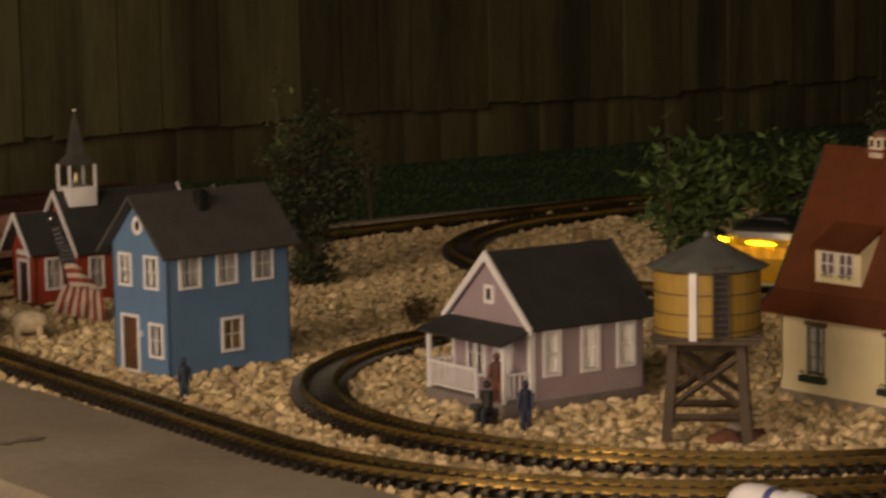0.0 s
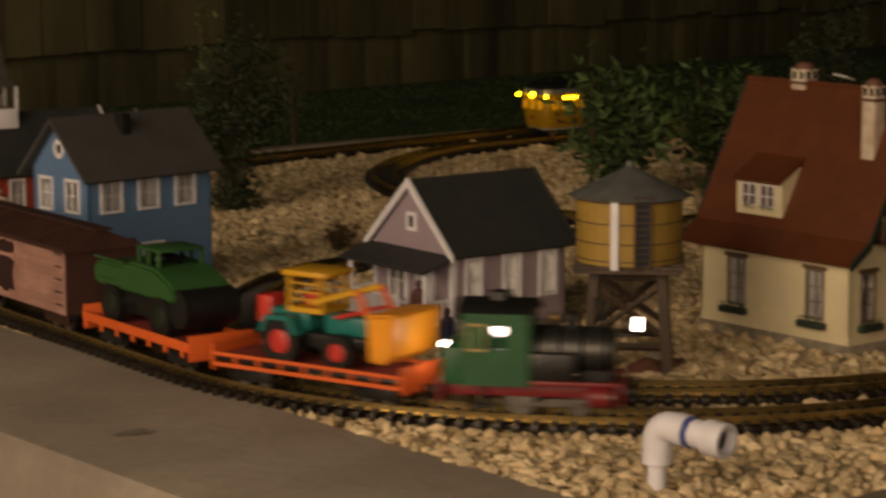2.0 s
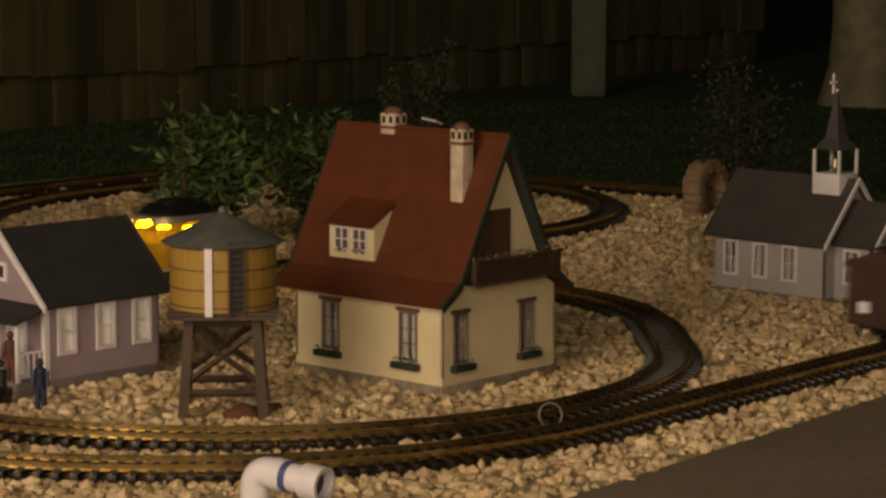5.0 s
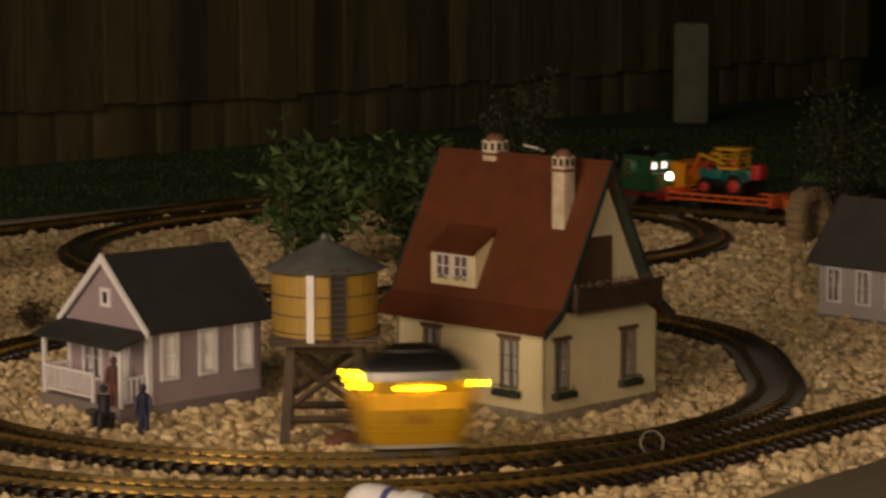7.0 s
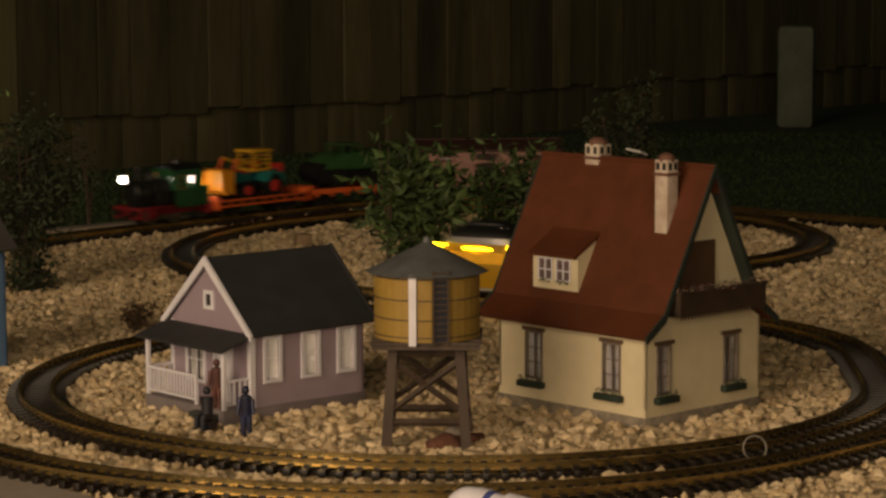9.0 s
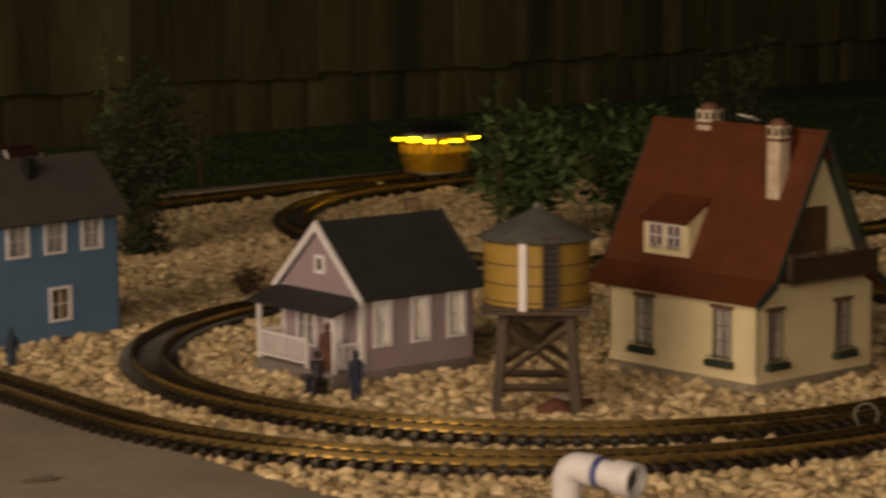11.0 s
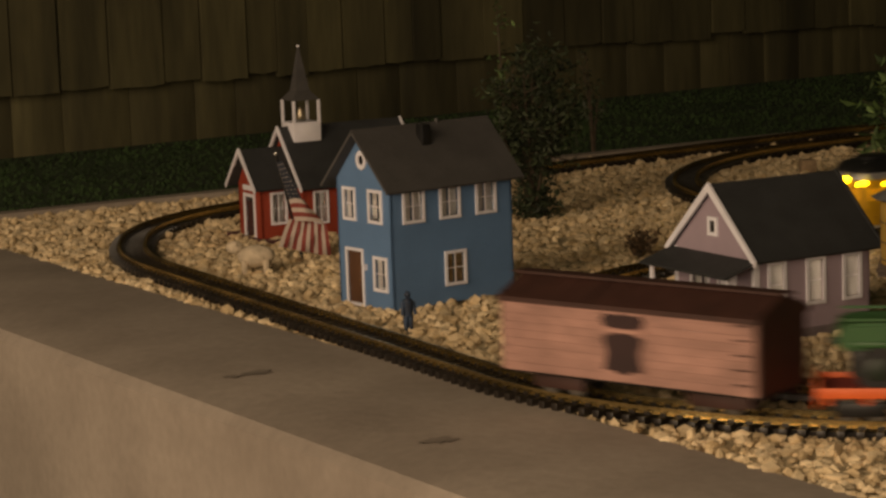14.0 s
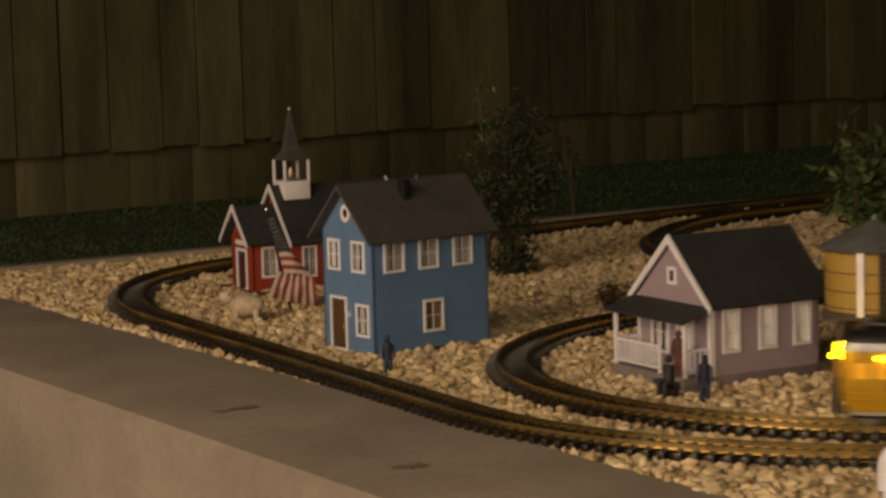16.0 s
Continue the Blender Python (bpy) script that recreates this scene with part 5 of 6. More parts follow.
def locomotive():
    t = thing("steam_locomotive", pose(0, 0, 0), "green and black toy steam locomotive with red frame and lit headlamp", "toy train", "toy train")
    for x in (-0.045, 0.045):
        wheelset(t, x, 0.0185)
    part("frame", box(-0.133, 0.118, -0.030, 0.030, 0.022, 0.036, bevel=0.001), REDPAINT, t)
    for x in (-0.138, 0.113):
        part("buffer_beam", box(x, x + 0.005, -0.046, 0.046, 0.016, 0.042, bevel=0.001), REDPAINT, t)
    for s in (-1, 1):
        part("running_board", box(-0.03, 0.115, s * 0.046 - 0.010 if s > 0 else -0.046, s * 0.046 if s > 0 else -0.036, 0.038, 0.043, bevel=0.0008), REDPAINT, t)
        cy = part("cylinder", tube((0.062, s * 0.040, 0.026), (0.098, s * 0.040, 0.026), 0.0125, seg=18), REDPAINT, t)
        part("cylinder_cap", tube((0.098, s * 0.040, 0.026), (0.101, s * 0.040, 0.026), 0.0095, seg=18), STEEL, cy)
        part("side_rod", box(-0.050, 0.050, s * 0.034 - 0.0015, s * 0.034 + 0.0015, 0.0125, 0.0175), STEEL, t)
        part("main_rod", box(-0.01, 0.070, s * 0.038 - 0.0015, s * 0.038 + 0.0015, 0.018, 0.022), STEEL, t)
        part("cab_step", box(-0.10, -0.075, s * 0.040 - 0.004, s * 0.040 + 0.004, 0.010, 0.014), BLACK, t)
        part("step_hanger", box(-0.089, -0.086, s * 0.040 - 0.002, s * 0.040 + 0.002, 0.013, 0.040), BLACK, t)
        part("buffer", tube((0.118, s * 0.028, 0.030), (0.130, s * 0.028, 0.030), 0.006, 0.0075, 14), BLACK, t)
    part("boiler", tube((-0.032, 0, 0.072), (0.098, 0, 0.072), 0.0275, seg=28), BLACK, t)
    part("smokebox_door", tube((0.098, 0, 0.072), (0.102, 0, 0.072), 0.023, 0.018, 24), BLACK, t)
    for x in (-0.005, 0.03, 0.066):
        part("boiler_band", ring_tube((x, 0, 0.072), (x + 0.003, 0, 0.072), 0.0285, 0.0015, 28), STEEL, t)
    part("saddle", box(0.045, 0.095, -0.018, 0.018, 0.036, 0.055), BLACK, t)
    for s in (-1, 1):
        part("side_tank", box(-0.032, 0.040, s * 0.030 if s > 0 else -0.043, s * 0.043 if s > 0 else -0.030, 0.043, 0.074, bevel=0.002), BLACK, t)
    bm = tube((0.078, 0, 0.096), (0.078, 0, 0.126), 0.0075, 0.0095, 18)
    tube((0.078, 0, 0.126), (0.078, 0, 0.131), 0.0125, 0.0125, 18, bm)
    part("chimney", bm, BLACK, t)
    bm = tube((0.030, 0, 0.095), (0.030, 0, 0.110), 0.012, seg=18)
    ball((0.030, 0, 0.110), 0.012, bm, squash=(1, 1, 0.7))
    part("steam_dome", bm, BLACK, t)
    part("bell", ball((0.000, 0, 0.108), 0.007, squash=(1, 1, 1.1)), mat("brass_bell", (0.6, 0.42, 0.15), 0.3, 0.9), t)
    # cab with open windows
    cab = part("cab", box(-0.110, -0.034, -0.044, 0.044, 0.036, 0.042), GREEN, t)
    hole = [(0.026, 0.050, 0.038, 0.064)]
    for s in (-1, 1):
        w = part("cab_side", panel(0.076, 0.078, hole, 0.003), GREEN, cab)
        w.matrix_basis = pose(-0.110, -0.044, 0.040) if s < 0 else pose(-0.034, 0.044, 0.040, 0, 0, 180)
        f = bmesh.new()
        for b in ((0.023, 0.026, 0.035, 0.067), (0.050, 0.053, 0.035, 0.067), (0.026, 0.050, 0.064, 0.067), (0.026, 0.050, 0.035, 0.038)):
            box(b[0], b[1], -0.0012, 0.0, b[2], b[3], f)
        part("window_frame", f, mat("brass_frame", (0.6, 0.45, 0.2), 0.35, 0.8), w)
    for x in (-0.110, -0.037):
        part("cab_end", panel(0.082, 0.078, [(0.012, 0.030, 0.042, 0.064), (0.052, 0.070, 0.042, 0.064)], 0.003), GREEN, cab).matrix_basis = Matrix.Translation((x, 0.041, 0.040)) @ pose(0, 0, 0, 0, 0, -90)
    bm = bmesh.new()
    n, rings = 12, []
    for x in (-0.118, -0.026):
        rings.append([bm.verts.new((x, 0.050 * math.sin(a), 0.100 + 0.030 * math.cos(a))) for a in [radians(-62 + 124 * i / n) for i in range(n + 1)]])
    lo = [[bm.verts.new(v.co - Vector((0, 0, 0.003))) for v in r] for r in rings]
    for i in range(n):
        bm.faces.new((rings[0][i], rings[0][i + 1], rings[1][i + 1], rings[1][i]))
        bm.faces.new((lo[0][i], lo[1][i], lo[1][i + 1], lo[0][i + 1]))
        for r, l in zip(rings, lo):
            bm.faces.new((r[i], l[i], l[i + 1], r[i + 1]))
    bmesh.ops.recalc_face_normals(bm, faces=bm.faces[:])
    part("cab_roof", bm, BLACK, cab)
    part("roof_vent", tube((-0.072, 0, 0.128), (-0.072, 0, 0.138), 0.014, 0.012, 14), BLACK, cab)
    for y in (-0.020, 0.020):
        part("cab_lamp", tube((-0.1045, y, 0.093), (-0.1015, y, 0.093), 0.0085, 0.0085, 14), CABGLOW, cab)
    part("ceiling_lamp", ball((-0.072, 0.0, 0.094), 0.0095), CABGLOW, cab)
    part("head_lamp_body", tube((0.116, 0, 0.103), (0.134, 0, 0.103), 0.0100, 0.0108, 18), BLACK, t)
    part("head_lamp", tube((0.1342, 0, 0.103), (0.1375, 0, 0.103), 0.0085, 0.0072, 18), HEAD, t)
    part("lamp_bracket", box(0.092, 0.128, -0.006, 0.006, 0.0890, 0.0930, bevel=0.0006), BLACK, t)
    part("rear_lamp", tube((-0.1385, 0.0, 0.070), (-0.1345, 0.0, 0.070), 0.0075, 0.0085, 18), HEAD, t)
    part("coal_bunker", box(-0.134, -0.1105, -0.040, 0.040, 0.036, 0.078, bevel=0.002), GREEN, t)
    coupler(t, 0.118)
    coupler(t, -0.135)
    # squeeze the part ahead of the cab to its true length
    for ob in t.children_recursive:
        for v in ob.data.vertices if ob.data else ():
            if ob.matrix_basis == Matrix() and v.co.x > -0.034:
                v.co.x = -0.034 + (v.co.x + 0.034) * 0.70
    return t


def flat_car(name, label, stakes):
    t = thing(name, pose(0, 0, 0), label, "toy flat wagon", "toy train")
    for x in (-0.115, -0.080, 0.080, 0.115):
        wheelset(t, x, 0.0125)
    for x in (-0.0975, 0.0975):
        b = part("bogie", box(x - 0.030, x + 0.030, -0.030, 0.030, 0.010, 0.022, bevel=0.002), BLACK, t)
        for s in (-1, 1):
            part("bogie_frame", box(x - 0.032, x + 0.032, s * 0.031 - 0.002, s * 0.031 + 0.002, 0.006, 0.022, bevel=0.001), BLACK, b)
    part("deck", box(-0.150, 0.150, -0.044, 0.044, 0.030, 0.0345, bevel=0.0008), REDPAINT if stakes else BLACK, t)
    for i in range(16):
        x = -0.148 + 0.0185 * i
        part("plank", box(x, x + 0.0175, -0.043, 0.043, 0.0345, 0.0362), mat("dull_red_plank", (0.26, 0.04, 0.03), 0.7, var=0.3), t)
    for s in (-1, 1):
        y = s * 0.0465
        if stakes:
            f = part("side_board", box(-0.150, 0.150, y - 0.0016, y + 0.0016, 0.030, 0.042, bevel=0.0006), ORANGE, t)
            for i in range(7):
                x = -0.138 + 0.046 * i
                part("stake_pocket", box(x - 0.0032, x + 0.0032, y + s * 0.0016 - 0.0015, y + s * 0.0016 + 0.0015, 0.023, 0.040), ORANGE, f)
        else:
            f = part("side_rail", box(-0.150, 0.150, y - 0.0014, y + 0.0014, 0.024, 0.0285), ORANGE, t)
            part("top_rail", box(-0.150, 0.150, y - 0.0014, y + 0.0014, 0.037, 0.041), ORANGE, f)
            for i in range(9):
                x = -0.148 + 0.037 * i
                part("upright", box(x - 0.002, x + 0.002, y - 0.0012, y + 0.0012, 0.028, 0.037), ORANGE, f)
    for x in (-0.152, 0.149):
        part("end_board", box(x, x + 0.003, -0.046, 0.046, 0.018, 0.050, bevel=0.0008), ORANGE, t)
    coupler(t, 0.150)
    coupler(t, -0.150)
    for ob in t.children_recursive:
        for v in ob.data.vertices:
            v.co.x *= 0.93
    return t


def tyre(t, x, y, z, r, w, hubmat, name="wheel"):
    rim = []
    for i in range(18):
        for a, k in ((0.0, 0.0), (0.42, 0.0), (0.5, 0.0013), (0.92, 0.0013)):
            b = 6.2832 * (i + a) / 18
            rim.append((math.cos(b) * (r + k), math.sin(b) * (r + k)))
    bm = prism(rim, w, Matrix.Translation((x, y - w / 2, z)))
    k = part(name, bm, BLACK, t)
    for s in (-1, 1):
        part("hub", tube((x, y + s * w / 2, z), (x, y + s * (w / 2 + 0.0015), z), r * 0.55, r * 0.45, 18), hubmat, k)


def tractor():
    t = thing("toy_loader_tractor", pose(0, 0, 0), "teal and yellow toy loader tractor with an orange bucket", "toy tractor", "toy train")
    TEAL = mat("teal_plastic", (0.015, 0.16, 0.15), 0.4, var=0.12)
    RED = mat("red_plastic", (0.55, 0.04, 0.03), 0.4, var=0.12)
    for s in (-1, 1):
        tyre(t, -0.040, s * 0.034, 0.026, 0.026, 0.018, RED, "rear_wheel")
        tyre(t, 0.042, s * 0.033, 0.020, 0.020, 0.014, RED, "front_wheel")
        part("fender", prism([(-0.070, 0.036), (-0.060, 0.056), (-0.024, 0.058), (-0.012, 0.036), (-0.02, 0.036), (-0.028, 0.052), (-0.056, 0.051), (-0.064, 0.036)], 0.022, Matrix.Translation((0, s * 0.034 - 0.011, 0))), TEAL, t)
    part("chassis", box(-0.062, 0.066, -0.022, 0.022, 0.018, 0.036, bevel=0.002), BLACK, t)
    part("bonnet", box(0.008, 0.070, -0.018, 0.018, 0.036, 0.060, bevel=0.004), TEAL, t)
    part("rear_body", box(-0.070, -0.012, -0.022, 0.022, 0.036, 0.062, bevel=0.004), TEAL, t)
    cab = part("cab", box(-0.040, 0.012, -0.026, 0.026, 0.060, 0.066), YELLOW, t)
    for x in (-0.039, 0.009):
        for s in (-1, 1):
            part("cab_pillar", box(x, x + 0.004, s * 0.0245 - 0.002, s * 0.0245 + 0.002, 0.064, 0.104), YELLOW, cab)
    part("cab_roof", box(-0.046, 0.020, -0.030, 0.030, 0.103, 0.110, bevel=0.002), YELLOW, cab)
    for z in (0.075, 0.084, 0.094):
        for s in (-1, 1):
            part("cab_bar", box(-0.039, 0.012, s * 0.0255 - 0.001, s * 0.0255 + 0.001, z, z + 0.0018), YELLOW, cab)
        part("cab_bar", box(-0.040, -0.038, -0.025, 0.025, z, z + 0.0018), YELLOW, cab)
    part("seat", box(-0.026, -0.008, -0.010, 0.010, 0.066, 0.082, bevel=0.002), RED, t)
    part("counterweight", box(-0.092, -0.070, -0.018, 0.018, 0.040, 0.074, bevel=0.003), RED, t)
    for s in (-1, 1):
        a = part("loader_arm", tube((-0.005, s * 0.024, 0.072), (0.062, s * 0.024, 0.092), 0.004, seg=6), YELLOW, t)
        part("arm_link", tube((0.062, s * 0.024, 0.092), (0.092, s * 0.024, 0.040), 0.004, seg=6), ORANGE, a)
        part("ram", tube((0.03, s * 0.024, 0.058), (0.075, s * 0.024, 0.070), 0.0025, seg=8), RED, a)
    bm = prism([(0.088, 0.070), (0.128, 0.074), (0.132, 0.070), (0.124, 0.024), (0.112, 0.014), (0.092, 0.016), (0.092, 0.019), (0.110, 0.018), (0.119, 0.027), (0.126, 0.069), (0.088, 0.066)], 0.088, Matrix.Translation((0, -0.044, 0)))
    for s in (-1, 1):
        prism([(0.090, 0.068), (0.128, 0.072), (0.120, 0.024), (0.110, 0.015), (0.093, 0.017)], 0.003, Matrix.Translation((0, s * 0.0425 - 0.0015, 0)), bm)
    part("bucket", bm, mat("orange_yellow_bucket", (0.85, 0.34, 0.02), 0.42, var=0.1), t, "orange-yellow bucket")
    return t


def army_truck():
    t = thing("toy_truck", pose(0, 0, 0), "green toy farm vehicle with big black wheels and clear canopy", "toy vehicle", "toy train")
    OL = mat("green_toy_plastic", (0.034, 0.105, 0.030), 0.4, var=0.15)
    for x in (-0.072, 0.058):
        for s in (-1, 1):
            tyre(t, x, s * 0.033, 0.025, 0.025, 0.017, mat("dark_green_hub", (0.012, 0.022, 0.012), 0.5))
    part("chassis", box(-0.104, 0.104, -0.030, 0.030, 0.014, 0.048, bevel=0.003), BLACK, t)
    bm = prism([(-0.116, 0.046), (-0.118, 0.070), (-0.104, 0.077), (-0.036, 0.078), (-0.020, 0.086), (0.044, 0.084), (0.086, 0.070), (0.098, 0.058), (0.098, 0.046)], 0.084, Matrix.Translation((0, -0.042, 0)))
    bmesh.ops.bevel(bm, geom=bm.edges[:], offset=0.004, segments=2, affect="EDGES")
    part("body", bm, OL, t)
    for s in (-1, 1):
        part("fender", box(-0.100, -0.044, s * 0.036 - 0.009, s * 0.036 + 0.009, 0.050, 0.057, bevel=0.002), OL, t)
        part("headlamp", tube((0.108, s * 0.024, 0.046), (0.112, s * 0.024, 0.046), 0.006, seg=12), STEEL, t)
    part("front_drum", tube((0.100, -0.038, 0.040), (0.100, 0.038, 0.040), 0.024, seg=22), BLACK, t)
    part("seat", ball((-0.004, 0, 0.088), 0.011, squash=(1.1, 1.4, 0.8)), BLACK, t)
    # small open-sided cab: pillars, roof and clear panes
    cn = part("cab_roof", box(-0.016, 0.046, -0.033, 0.033, 0.1025, 0.1065, bevel=0.002), OL, t)
    for x in (-0.013, 0.012, 0.038):
        for s in (-1, 1):
            part("cab_pillar", box(x, x + 0.005, s * 0.0305 - 0.0018, s * 0.0305 + 0.0018, 0.080, 0.103), OL, cn)
    for s in (-1, 1):
        part("cab_pane", box(-0.008, 0.038, s * 0.0292 - 0.0004, s * 0.0292 + 0.0004, 0.082, 0.1022), PANE, cn)
    part("steering_wheel", tube((0.026, 0, 0.090), (0.028, 0, 0.092), 0.008, seg=14), BLACK, t)
    part("side_rail", box(-0.112, -0.032, -0.0425, -0.0405, 0.080, 0.083), OL, t)
    part("side_rail", box(-0.112, -0.032, 0.0405, 0.0425, 0.080, 0.083), OL, t)
    part("tow_bar", box(-0.128, -0.112, -0.004, 0.004, 0.048, 0.054), BLACK, t)
    return t


def boxcar():
    t = thing("toy_boxcar", pose(0, 0, 0), "weathered pink-brown toy boxcar with dark roof and ends", "toy boxcar", "toy train")
    PINK = mat("pink_brown_planks", (0.42, 0.235, 0.19), 0.7, var=0.34, scale=26, stretch=(0.45, 1, 1), rand=0.06, bump=0.3)
    BROWN = mat("dark_oxide_brown", (0.05, 0.018, 0.012), 0.65, var=0.3)
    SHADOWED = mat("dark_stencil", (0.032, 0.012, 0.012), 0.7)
    FADED = mat("faded_stencil", (0.15, 0.05, 0.036), 0.75, var=0.5, scale=90)
    for x in (-0.128, -0.091, 0.091, 0.128):
        wheelset(t, x, 0.0135)
    for x in (-0.1095, 0.1095):
        b = part("bogie", box(x - 0.030, x + 0.030, -0.030, 0.030, 0.012, 0.026, bevel=0.002), BLACK, t)
        for s in (-1, 1):
            part("bogie_frame", box(x - 0.036, x + 0.036, s * 0.032 - 0.002, s * 0.032 + 0.002, 0.008, 0.024, bevel=0.001), BROWN, b)
    L, h0, h1, W = 0.177, 0.030, 0.119, 0.052
    part("underframe", box(-L, L, -0.040, 0.040, 0.024, h0, bevel=0.001), BLACK, t)
    part("body", box(-L, L, -W + 0.002, W - 0.002, h0, h1), BROWN, t)
    for s in (-1, 1):
        n = 9
        for i in range(n):
            z = h0 + (h1 - h0) * i / n
            part("plank", box(-L, L, s * W - 0.002, s * W + 0.0006, z + 0.00015, z + (h1 - h0) / n - 0.00015), PINK, t)
        d = part("door", box(-0.030, 0.030, s * (W + 0.0022) - 0.0014, s * (W + 0.0022) + 0.0014, h0 + 0.002, h1 - 0.004), PINK, t)
        y = s * (W + 0.0046)
        # two dark lobed plates with a pale strip between them
        low = [(-0.027, 0.014), (-0.012, 0.014), (-0.006, 0.010), (0.006, 0.010), (0.012, 0.014), (0.027, 0.014), (0.024, 0.026), (0.022, 0.036), (0.026, 0.046), (0.027, 0.054), (0.010, 0.058), (-0.010, 0.058), (-0.027, 0.054), (-0.026, 0.046), (-0.022, 0.036), (-0.024, 0.026)]
        top = [(-0.030, 0.074), (-0.026, 0.066), (-0.010, 0.064), (0.010, 0.064), (0.026, 0.066), (0.030, 0.074), (0.024, 0.081), (0.010, 0.079), (0.0, 0.082), (-0.010, 0.079), (-0.024, 0.081)]
        for plate in (low, top):
            part("door_iron", prism([(u, h0 + w) for u, w in plate], 0.0016, Matrix.Translation((0, y - 0.0008, 0))), SHADOWED, d)
        part("door_strip", box(-0.028, 0.028, y - 0.0006, y + 0.0006, h0 + 0.0592, h0 + 0.0625), mat("pale_stencil", (0.50, 0.28, 0.22), 0.7), d)
        y = s * (W + 0.0010)
        for a, b, z0, z1, mt in ((-0.152, -0.100, h1 - 0.026, h1 - 0.014, FADED), (-0.130, -0.062, h0 + 0.036, h0 + 0.044, FADED), (0.080, 0.116, h1 - 0.030, h1 - 0.012, FADED), (0.086, 0.110, h1 - 0.025, h1 - 0.018, WHITE), (0.070, 0.150, h0 + 0.040, h0 + 0.045, FADED), (-0.160, -0.05, h0 + 0.012, h0 + 0.022, mat("pale_stencil", (0.50, 0.28, 0.22), 0.7))):
            part("marking_bar", box(a, b, y - 0.0005, y + 0.0005, z0, z1), mt, t)
        for k in range(5):
            z = h0 + 0.012 + 0.017 * k
            part("grab_iron", box(L - 0.026, L - 0.006, y + s * 0.002 - 0.0008, y + s * 0.002 + 0.0008, z, z + 0.0016), SHADOWED, t)
        part("foot_step", box(L - 0.020, L - 0.006, s * W - 0.001, s * W + 0.001, h0 - 0.014, h0), BROWN, t)
    for x in (-L - 0.0015, L + 0.0015):
        part("end_wall", box(x - 0.0015, x + 0.0015, -W, W, h0, h1 + 0.006), BROWN, t)
    part("placard", box(-L - 0.0042, -L - 0.0032, 0.016, 0.034, h0 + 0.018, h0 + 0.034), WHITE, t)
    bm = prism([(-W - 0.004, h1), (0, h1 + 0.022), (W + 0.004, h1), (W + 0.004, h1 - 0.006), (-W - 0.004, h1 - 0.006)], 2 * L + 0.012, Matrix.Translation((L + 0.006, 0, 0)) @ pose(0, 0, 0, 0, 0, 90))
    part("roof", bm, BROWN, t)
    part("roof_walk", box(-L - 0.012, L + 0.012, -0.012, 0.012, h1 + 0.021, h1 + 0.024), BROWN, t)
    for i in range(10):
        x = -L + 0.02 + i * (2 * L - 0.04) / 9
        part("roof_rib", prism([(-W - 0.003, h1 + 0.001), (0, h1 + 0.0235), (W + 0.003, h1 + 0.001), (0, h1 + 0.012)], 0.003, Matrix.Translation((x + 0.0015, 0, 0)) @ pose(0, 0, 0, 0, 0, 90)), BROWN, t)
    coupler(t, L, 0.024)
    coupler(t, -L, 0.024)
    return t


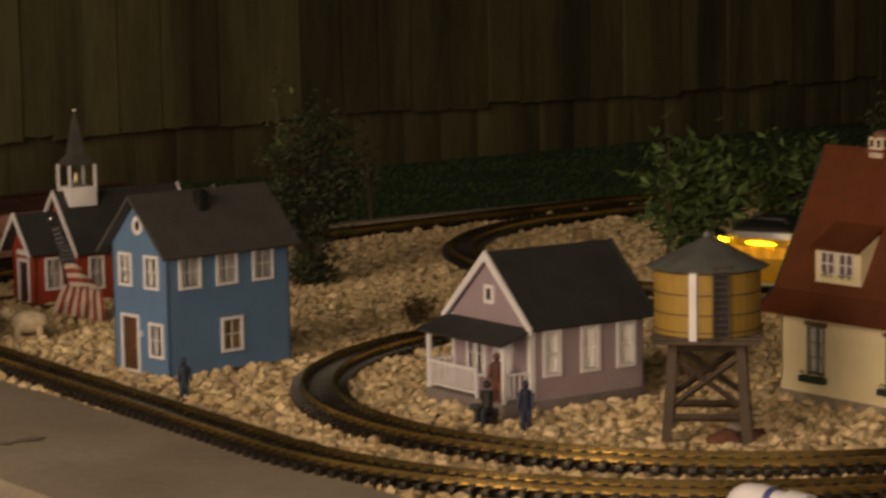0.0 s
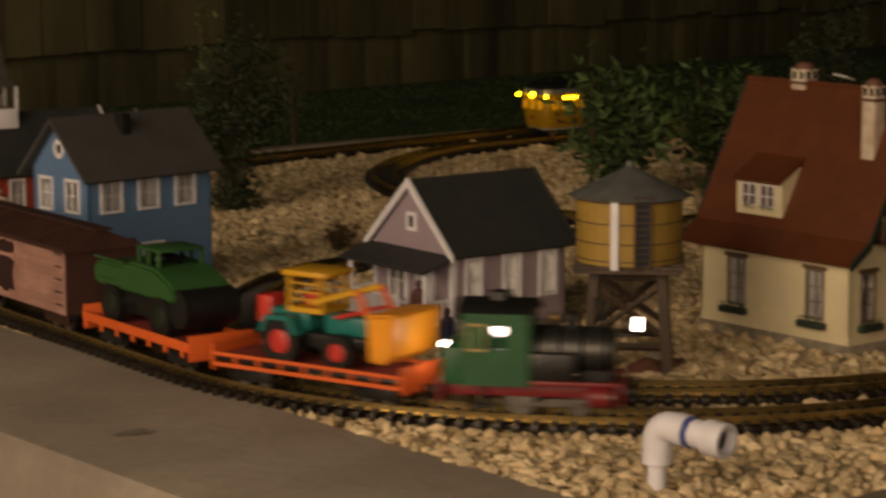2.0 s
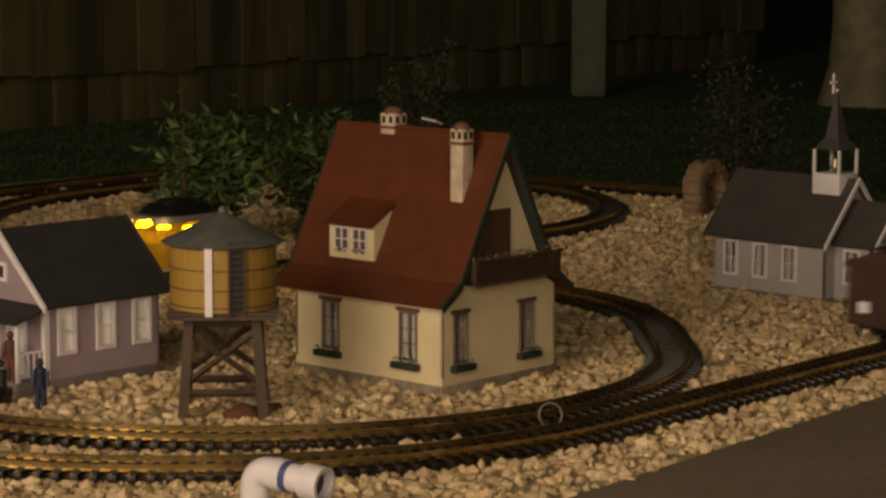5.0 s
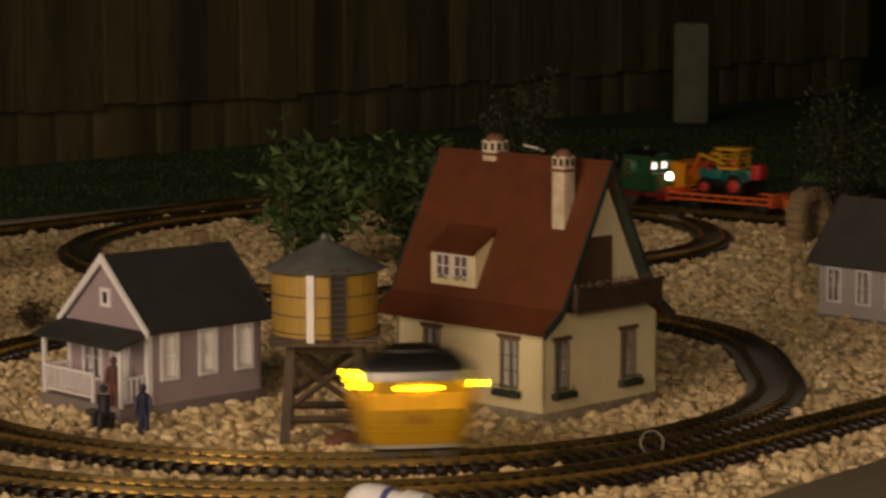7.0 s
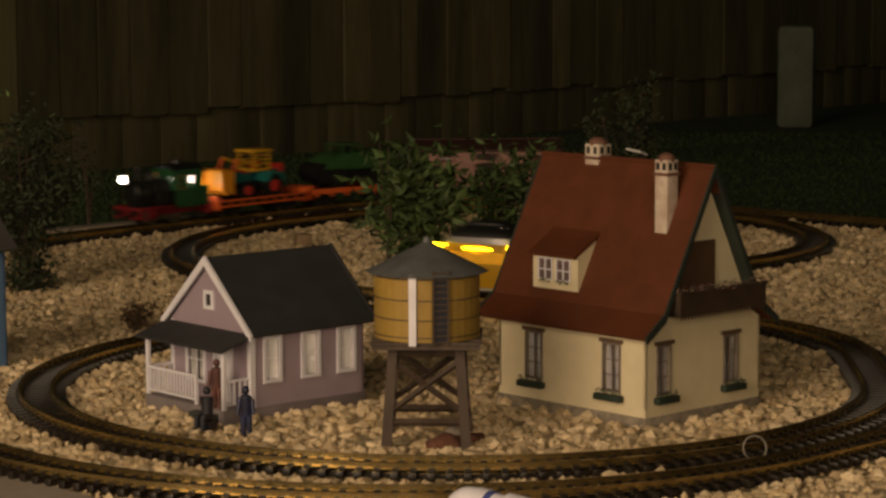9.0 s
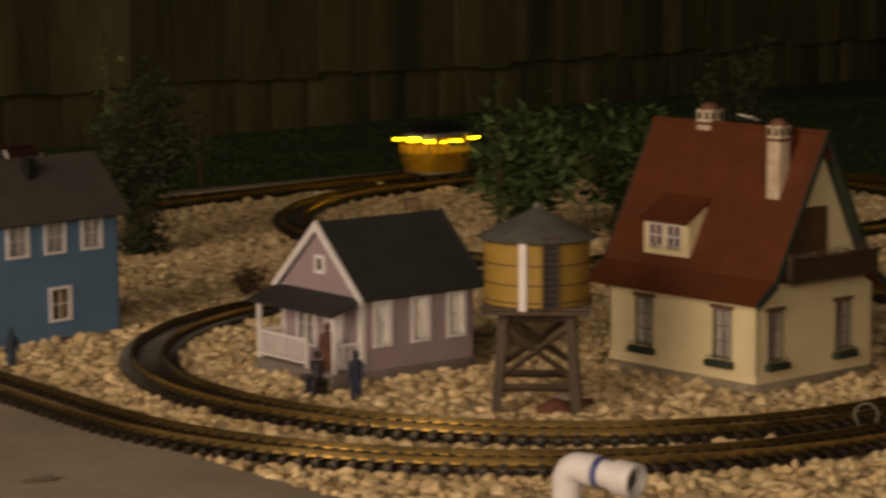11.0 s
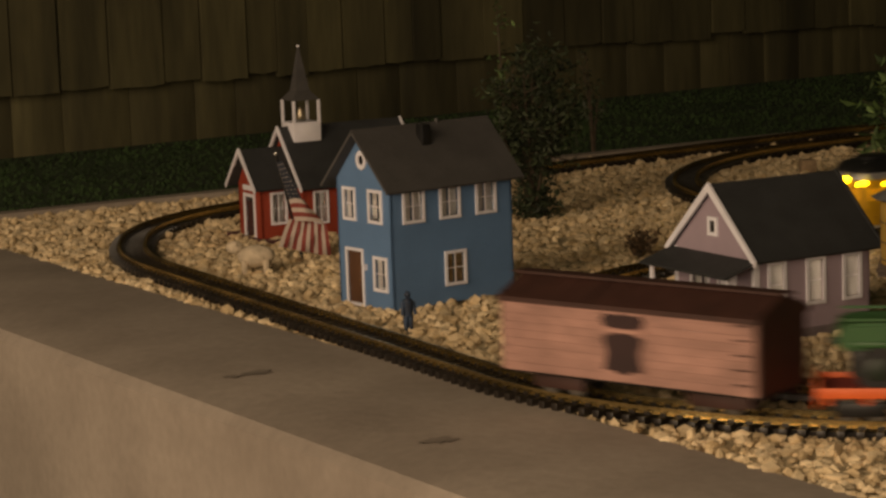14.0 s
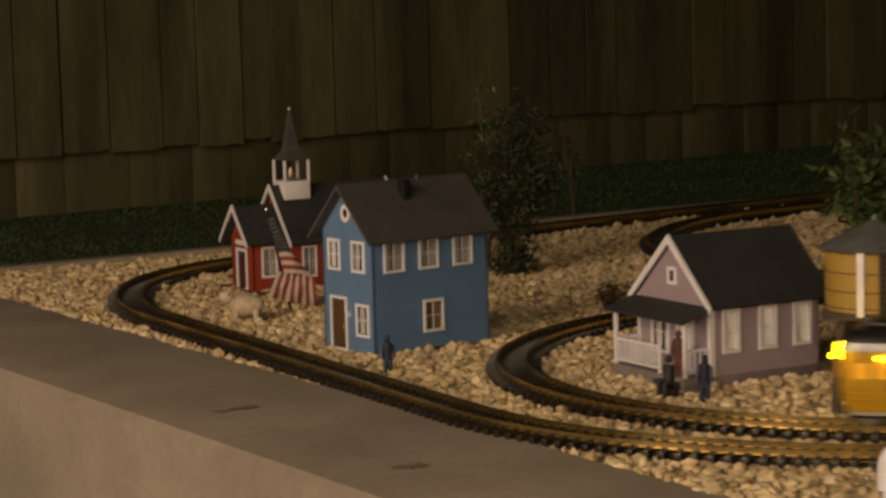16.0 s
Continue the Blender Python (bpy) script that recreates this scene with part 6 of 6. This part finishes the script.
def tram():
    t = thing("toy_tram", pose(0, 0, 0), "small yellow toy tram with glowing amber lamps and dark roof", "toy tram")
    for x in (-0.036, 0.036):
        wheelset(t, x, 0.0145)
    part("underframe", box(-0.062, 0.062, -0.030, 0.030, 0.010, 0.024, bevel=0.002), BLACK, t)

    def hull(z, k, L=0.080, W=0.050, n=40):
        out = []
        for i in range(n):
            a = 6.2832 * i / n
            c, s = math.cos(a), math.sin(a)
            out.append((math.copysign(abs(c) ** 0.42, c) * L * k, math.copysign(abs(s) ** 0.42, s) * W * (0.9 + 0.1 * k) * k, z))
        return out

    def shell(levels, cap0=True, cap1=True):
        bm = bmesh.new()
        rings = [[bm.verts.new(p) for p in hull(z, k)] for z, k in levels]
        for a, b in zip(rings, rings[1:]):
            for i in range(len(a)):
                bm.faces.new((a[i], a[(i + 1) % len(a)], b[(i + 1) % len(a)], b[i]))
        if cap0:
            bm.faces.new(rings[0][::-1])
        if cap1:
            bm.faces.new(rings[-1])
        bmesh.ops.recalc_face_normals(bm, faces=bm.faces[:])
        return bm

    body = part("body", shell([(0.020, 0.86), (0.024, 0.89), (0.045, 0.95), (0.060, 0.975), (0.098, 0.985)]), TRAMYELLOW, t)
    for z in (0.036, 0.043, 0.050):
        part("moulding", shell([(z, 0.942 + (z - 0.036) * 1.8), (z + 0.001, 0.954 + (z - 0.036) * 1.8), (z + 0.002, 0.944 + (z - 0.036) * 1.8)], False, False), TRAMYELLOW, body)
    part("skirt", shell([(0.016, 0.84), (0.021, 0.885)], True, False), mat("pale_grey_skirt", (0.5, 0.48, 0.44), 0.5), body)
    part("cantrail", shell([(0.098, 0.992), (0.104, 0.985), (0.109, 0.955)]), mat("silver_white_band", (0.34, 0.33, 0.33), 0.3, 0.4), t)
    part("roof", shell([(0.108, 0.955), (0.114, 0.92), (0.121, 0.82), (0.127, 0.64), (0.130, 0.36)]), BLACK, t)
    part("clerestory", shell([(0.125, 0.55), (0.132, 0.50), (0.134, 0.36)]), BLACK, t)
    # panes: three each side, two at each end
    for s in (-1, 1):
        for x in (-0.046, -0.016, 0.016, 0.046):
            part("window_pane", box(x - 0.010, x + 0.010, s * 0.0488 - 0.0006, s * 0.0488 + 0.0006, 0.064, 0.084), SOFTAMBER, body)
        for y in (-0.026, 0.0, 0.026):
            part("end_pane", box(s * 0.0784 - 0.0006, s * 0.0784 + 0.0006, y - 0.008, y + 0.008, 0.064, 0.084), SOFTAMBER, body)
        for x in (-0.012, 0.012):
            part("side_lamp", box(x - 0.009, x + 0.009, s * 0.0500 - 0.0012, s * 0.0500 + 0.0012, 0.0880, 0.0918), AMBER, t)
        part("end_lamp", tube((s * 0.0785, 0, 0.096), (s * 0.0815, 0, 0.096), 0.0060, seg=14), AMBER, t)
        for y in (-1, 1):
            part("corner_lamp", ball((s * 0.080, y * 0.050, 0.094), 0.0038), AMBER, t)
            part("roof_glint", ball((s * 0.046, y * 0.028, 0.124), 0.0032, sub=1), STEEL, t)
        part("emblem", tube((0.0, s * 0.0482, 0.052), (0.0, s * 0.0496, 0.052), 0.006, seg=12), mat("red_emblem", (0.3, 0.06, 0.03), 0.5), body)
        part("end_emblem", tube((s * 0.0770, 0, 0.046), (s * 0.0788, 0, 0.046), 0.005, seg=12), mat("red_emblem", (0.3, 0.06, 0.03)), body)
        part("buffer", box(s * 0.072 - 0.008, s * 0.072 + 0.008, -0.012, 0.012, 0.012, 0.020, bevel=0.002), BLACK, t)
    for ob in t.children_recursive:
        for v in ob.data.vertices:
            v.co.x *= 0.89
    return t


loco, wagon_one, wagon_two, car = locomotive(), flat_car("flat_wagon", "orange toy flat wagon with side rails", False), flat_car("flat_wagon", "orange toy flat wagon with boarded sides", True), boxcar()
digger, truck, railcar = tractor(), army_truck(), tram()


# ---- what moves ----
TRAIN_RUN = ((0.0, -1.075), (0.3, -0.805), (0.5, -0.63), (0.9, -0.275), (1.0, -0.185), (1.2, -0.025), (1.5, 0.182), (2.0, 0.545), (2.7, 1.077), (3.2, 1.434), (3.5, 1.647), (3.8, 1.882), (4.0, 2.052), (4.2, 2.222), (6.6, 4.384), (7.0, 4.705), (7.5, 5.092), (8.0, 5.482), (8.2, 5.665), (10.4, 7.449), (11.5, 8.635), (11.8, 8.945), (12.3, 9.325), (12.5, 9.465), (12.8, 9.685), (13.0, 9.835), (13.3, 10.045), (13.8, 10.475), (14.5, 10.965), (16.0, 12.04))
TRAM_RUN = ((0.0, 3.455), (0.5, 3.925), (0.7, 4.12), (1.4, 4.685), (2.0, 5.255), (3.0, 6.17), (3.5, 6.575), (3.8, 6.935), (4.0, 7.075), (5.3, 8.355), (5.8, 8.796), (6.7, 9.636), (7.0, 9.946), (7.3, 10.196), (7.5, 10.359), (8.0, 10.925), (8.2, 11.088), (9.2, 12.081), (10.4, 13.026), (10.8, 13.401), (11.0, 13.596), (11.5, 14.036), (13.0, 15.471), (14.0, 16.511), (14.3, 16.796), (14.5, 16.993), (14.8, 17.253), (15.0, 17.443), (15.5, 17.853), (15.7, 18.043), (16.0, 18.283))


def run_at(table, t):
    """Distance run at time t: smooth between the table's rows."""
    ts, ss = [r[0] for r in table], [r[1] for r in table]
    pad = 0.16
    return float(np.mean([np.interp(t + d, ts, ss) if 0 <= t + d <= 16 else (ss[0] + (t + d) * (ss[1] - ss[0]) / (ts[1] - ts[0]) if t + d < 0 else ss[-1] + (t + d - 16) * (ss[-1] - ss[-2]) / (ts[-1] - ts[-2])) for d in np.linspace(-pad, pad, 15)]))


def motions():
    times = [round(0.1 * i, 1) for i in range(161)]
    z = RAIL_TOP
    # front of the train first; each carriage follows at its own distance
    for ob, back, base, lift in ((loco, 0.0, 0.09, 0.0), (wagon_one, 0.300, 0.182, 0.0), (digger, 0.300, 0.182, 0.0365), (wagon_two, 0.615, 0.182, 0.0), (truck, 0.615, 0.182, 0.0365), (car, 0.970, 0.219, 0.0)):
        walk(ob, [(t, outer.carriage(run_at(TRAIN_RUN, t) - back, base, z + lift)) for t in times])
    walk(railcar, [(t, inner.carriage(run_at(TRAM_RUN, t), 0.072, z)) for t in times])


motions()
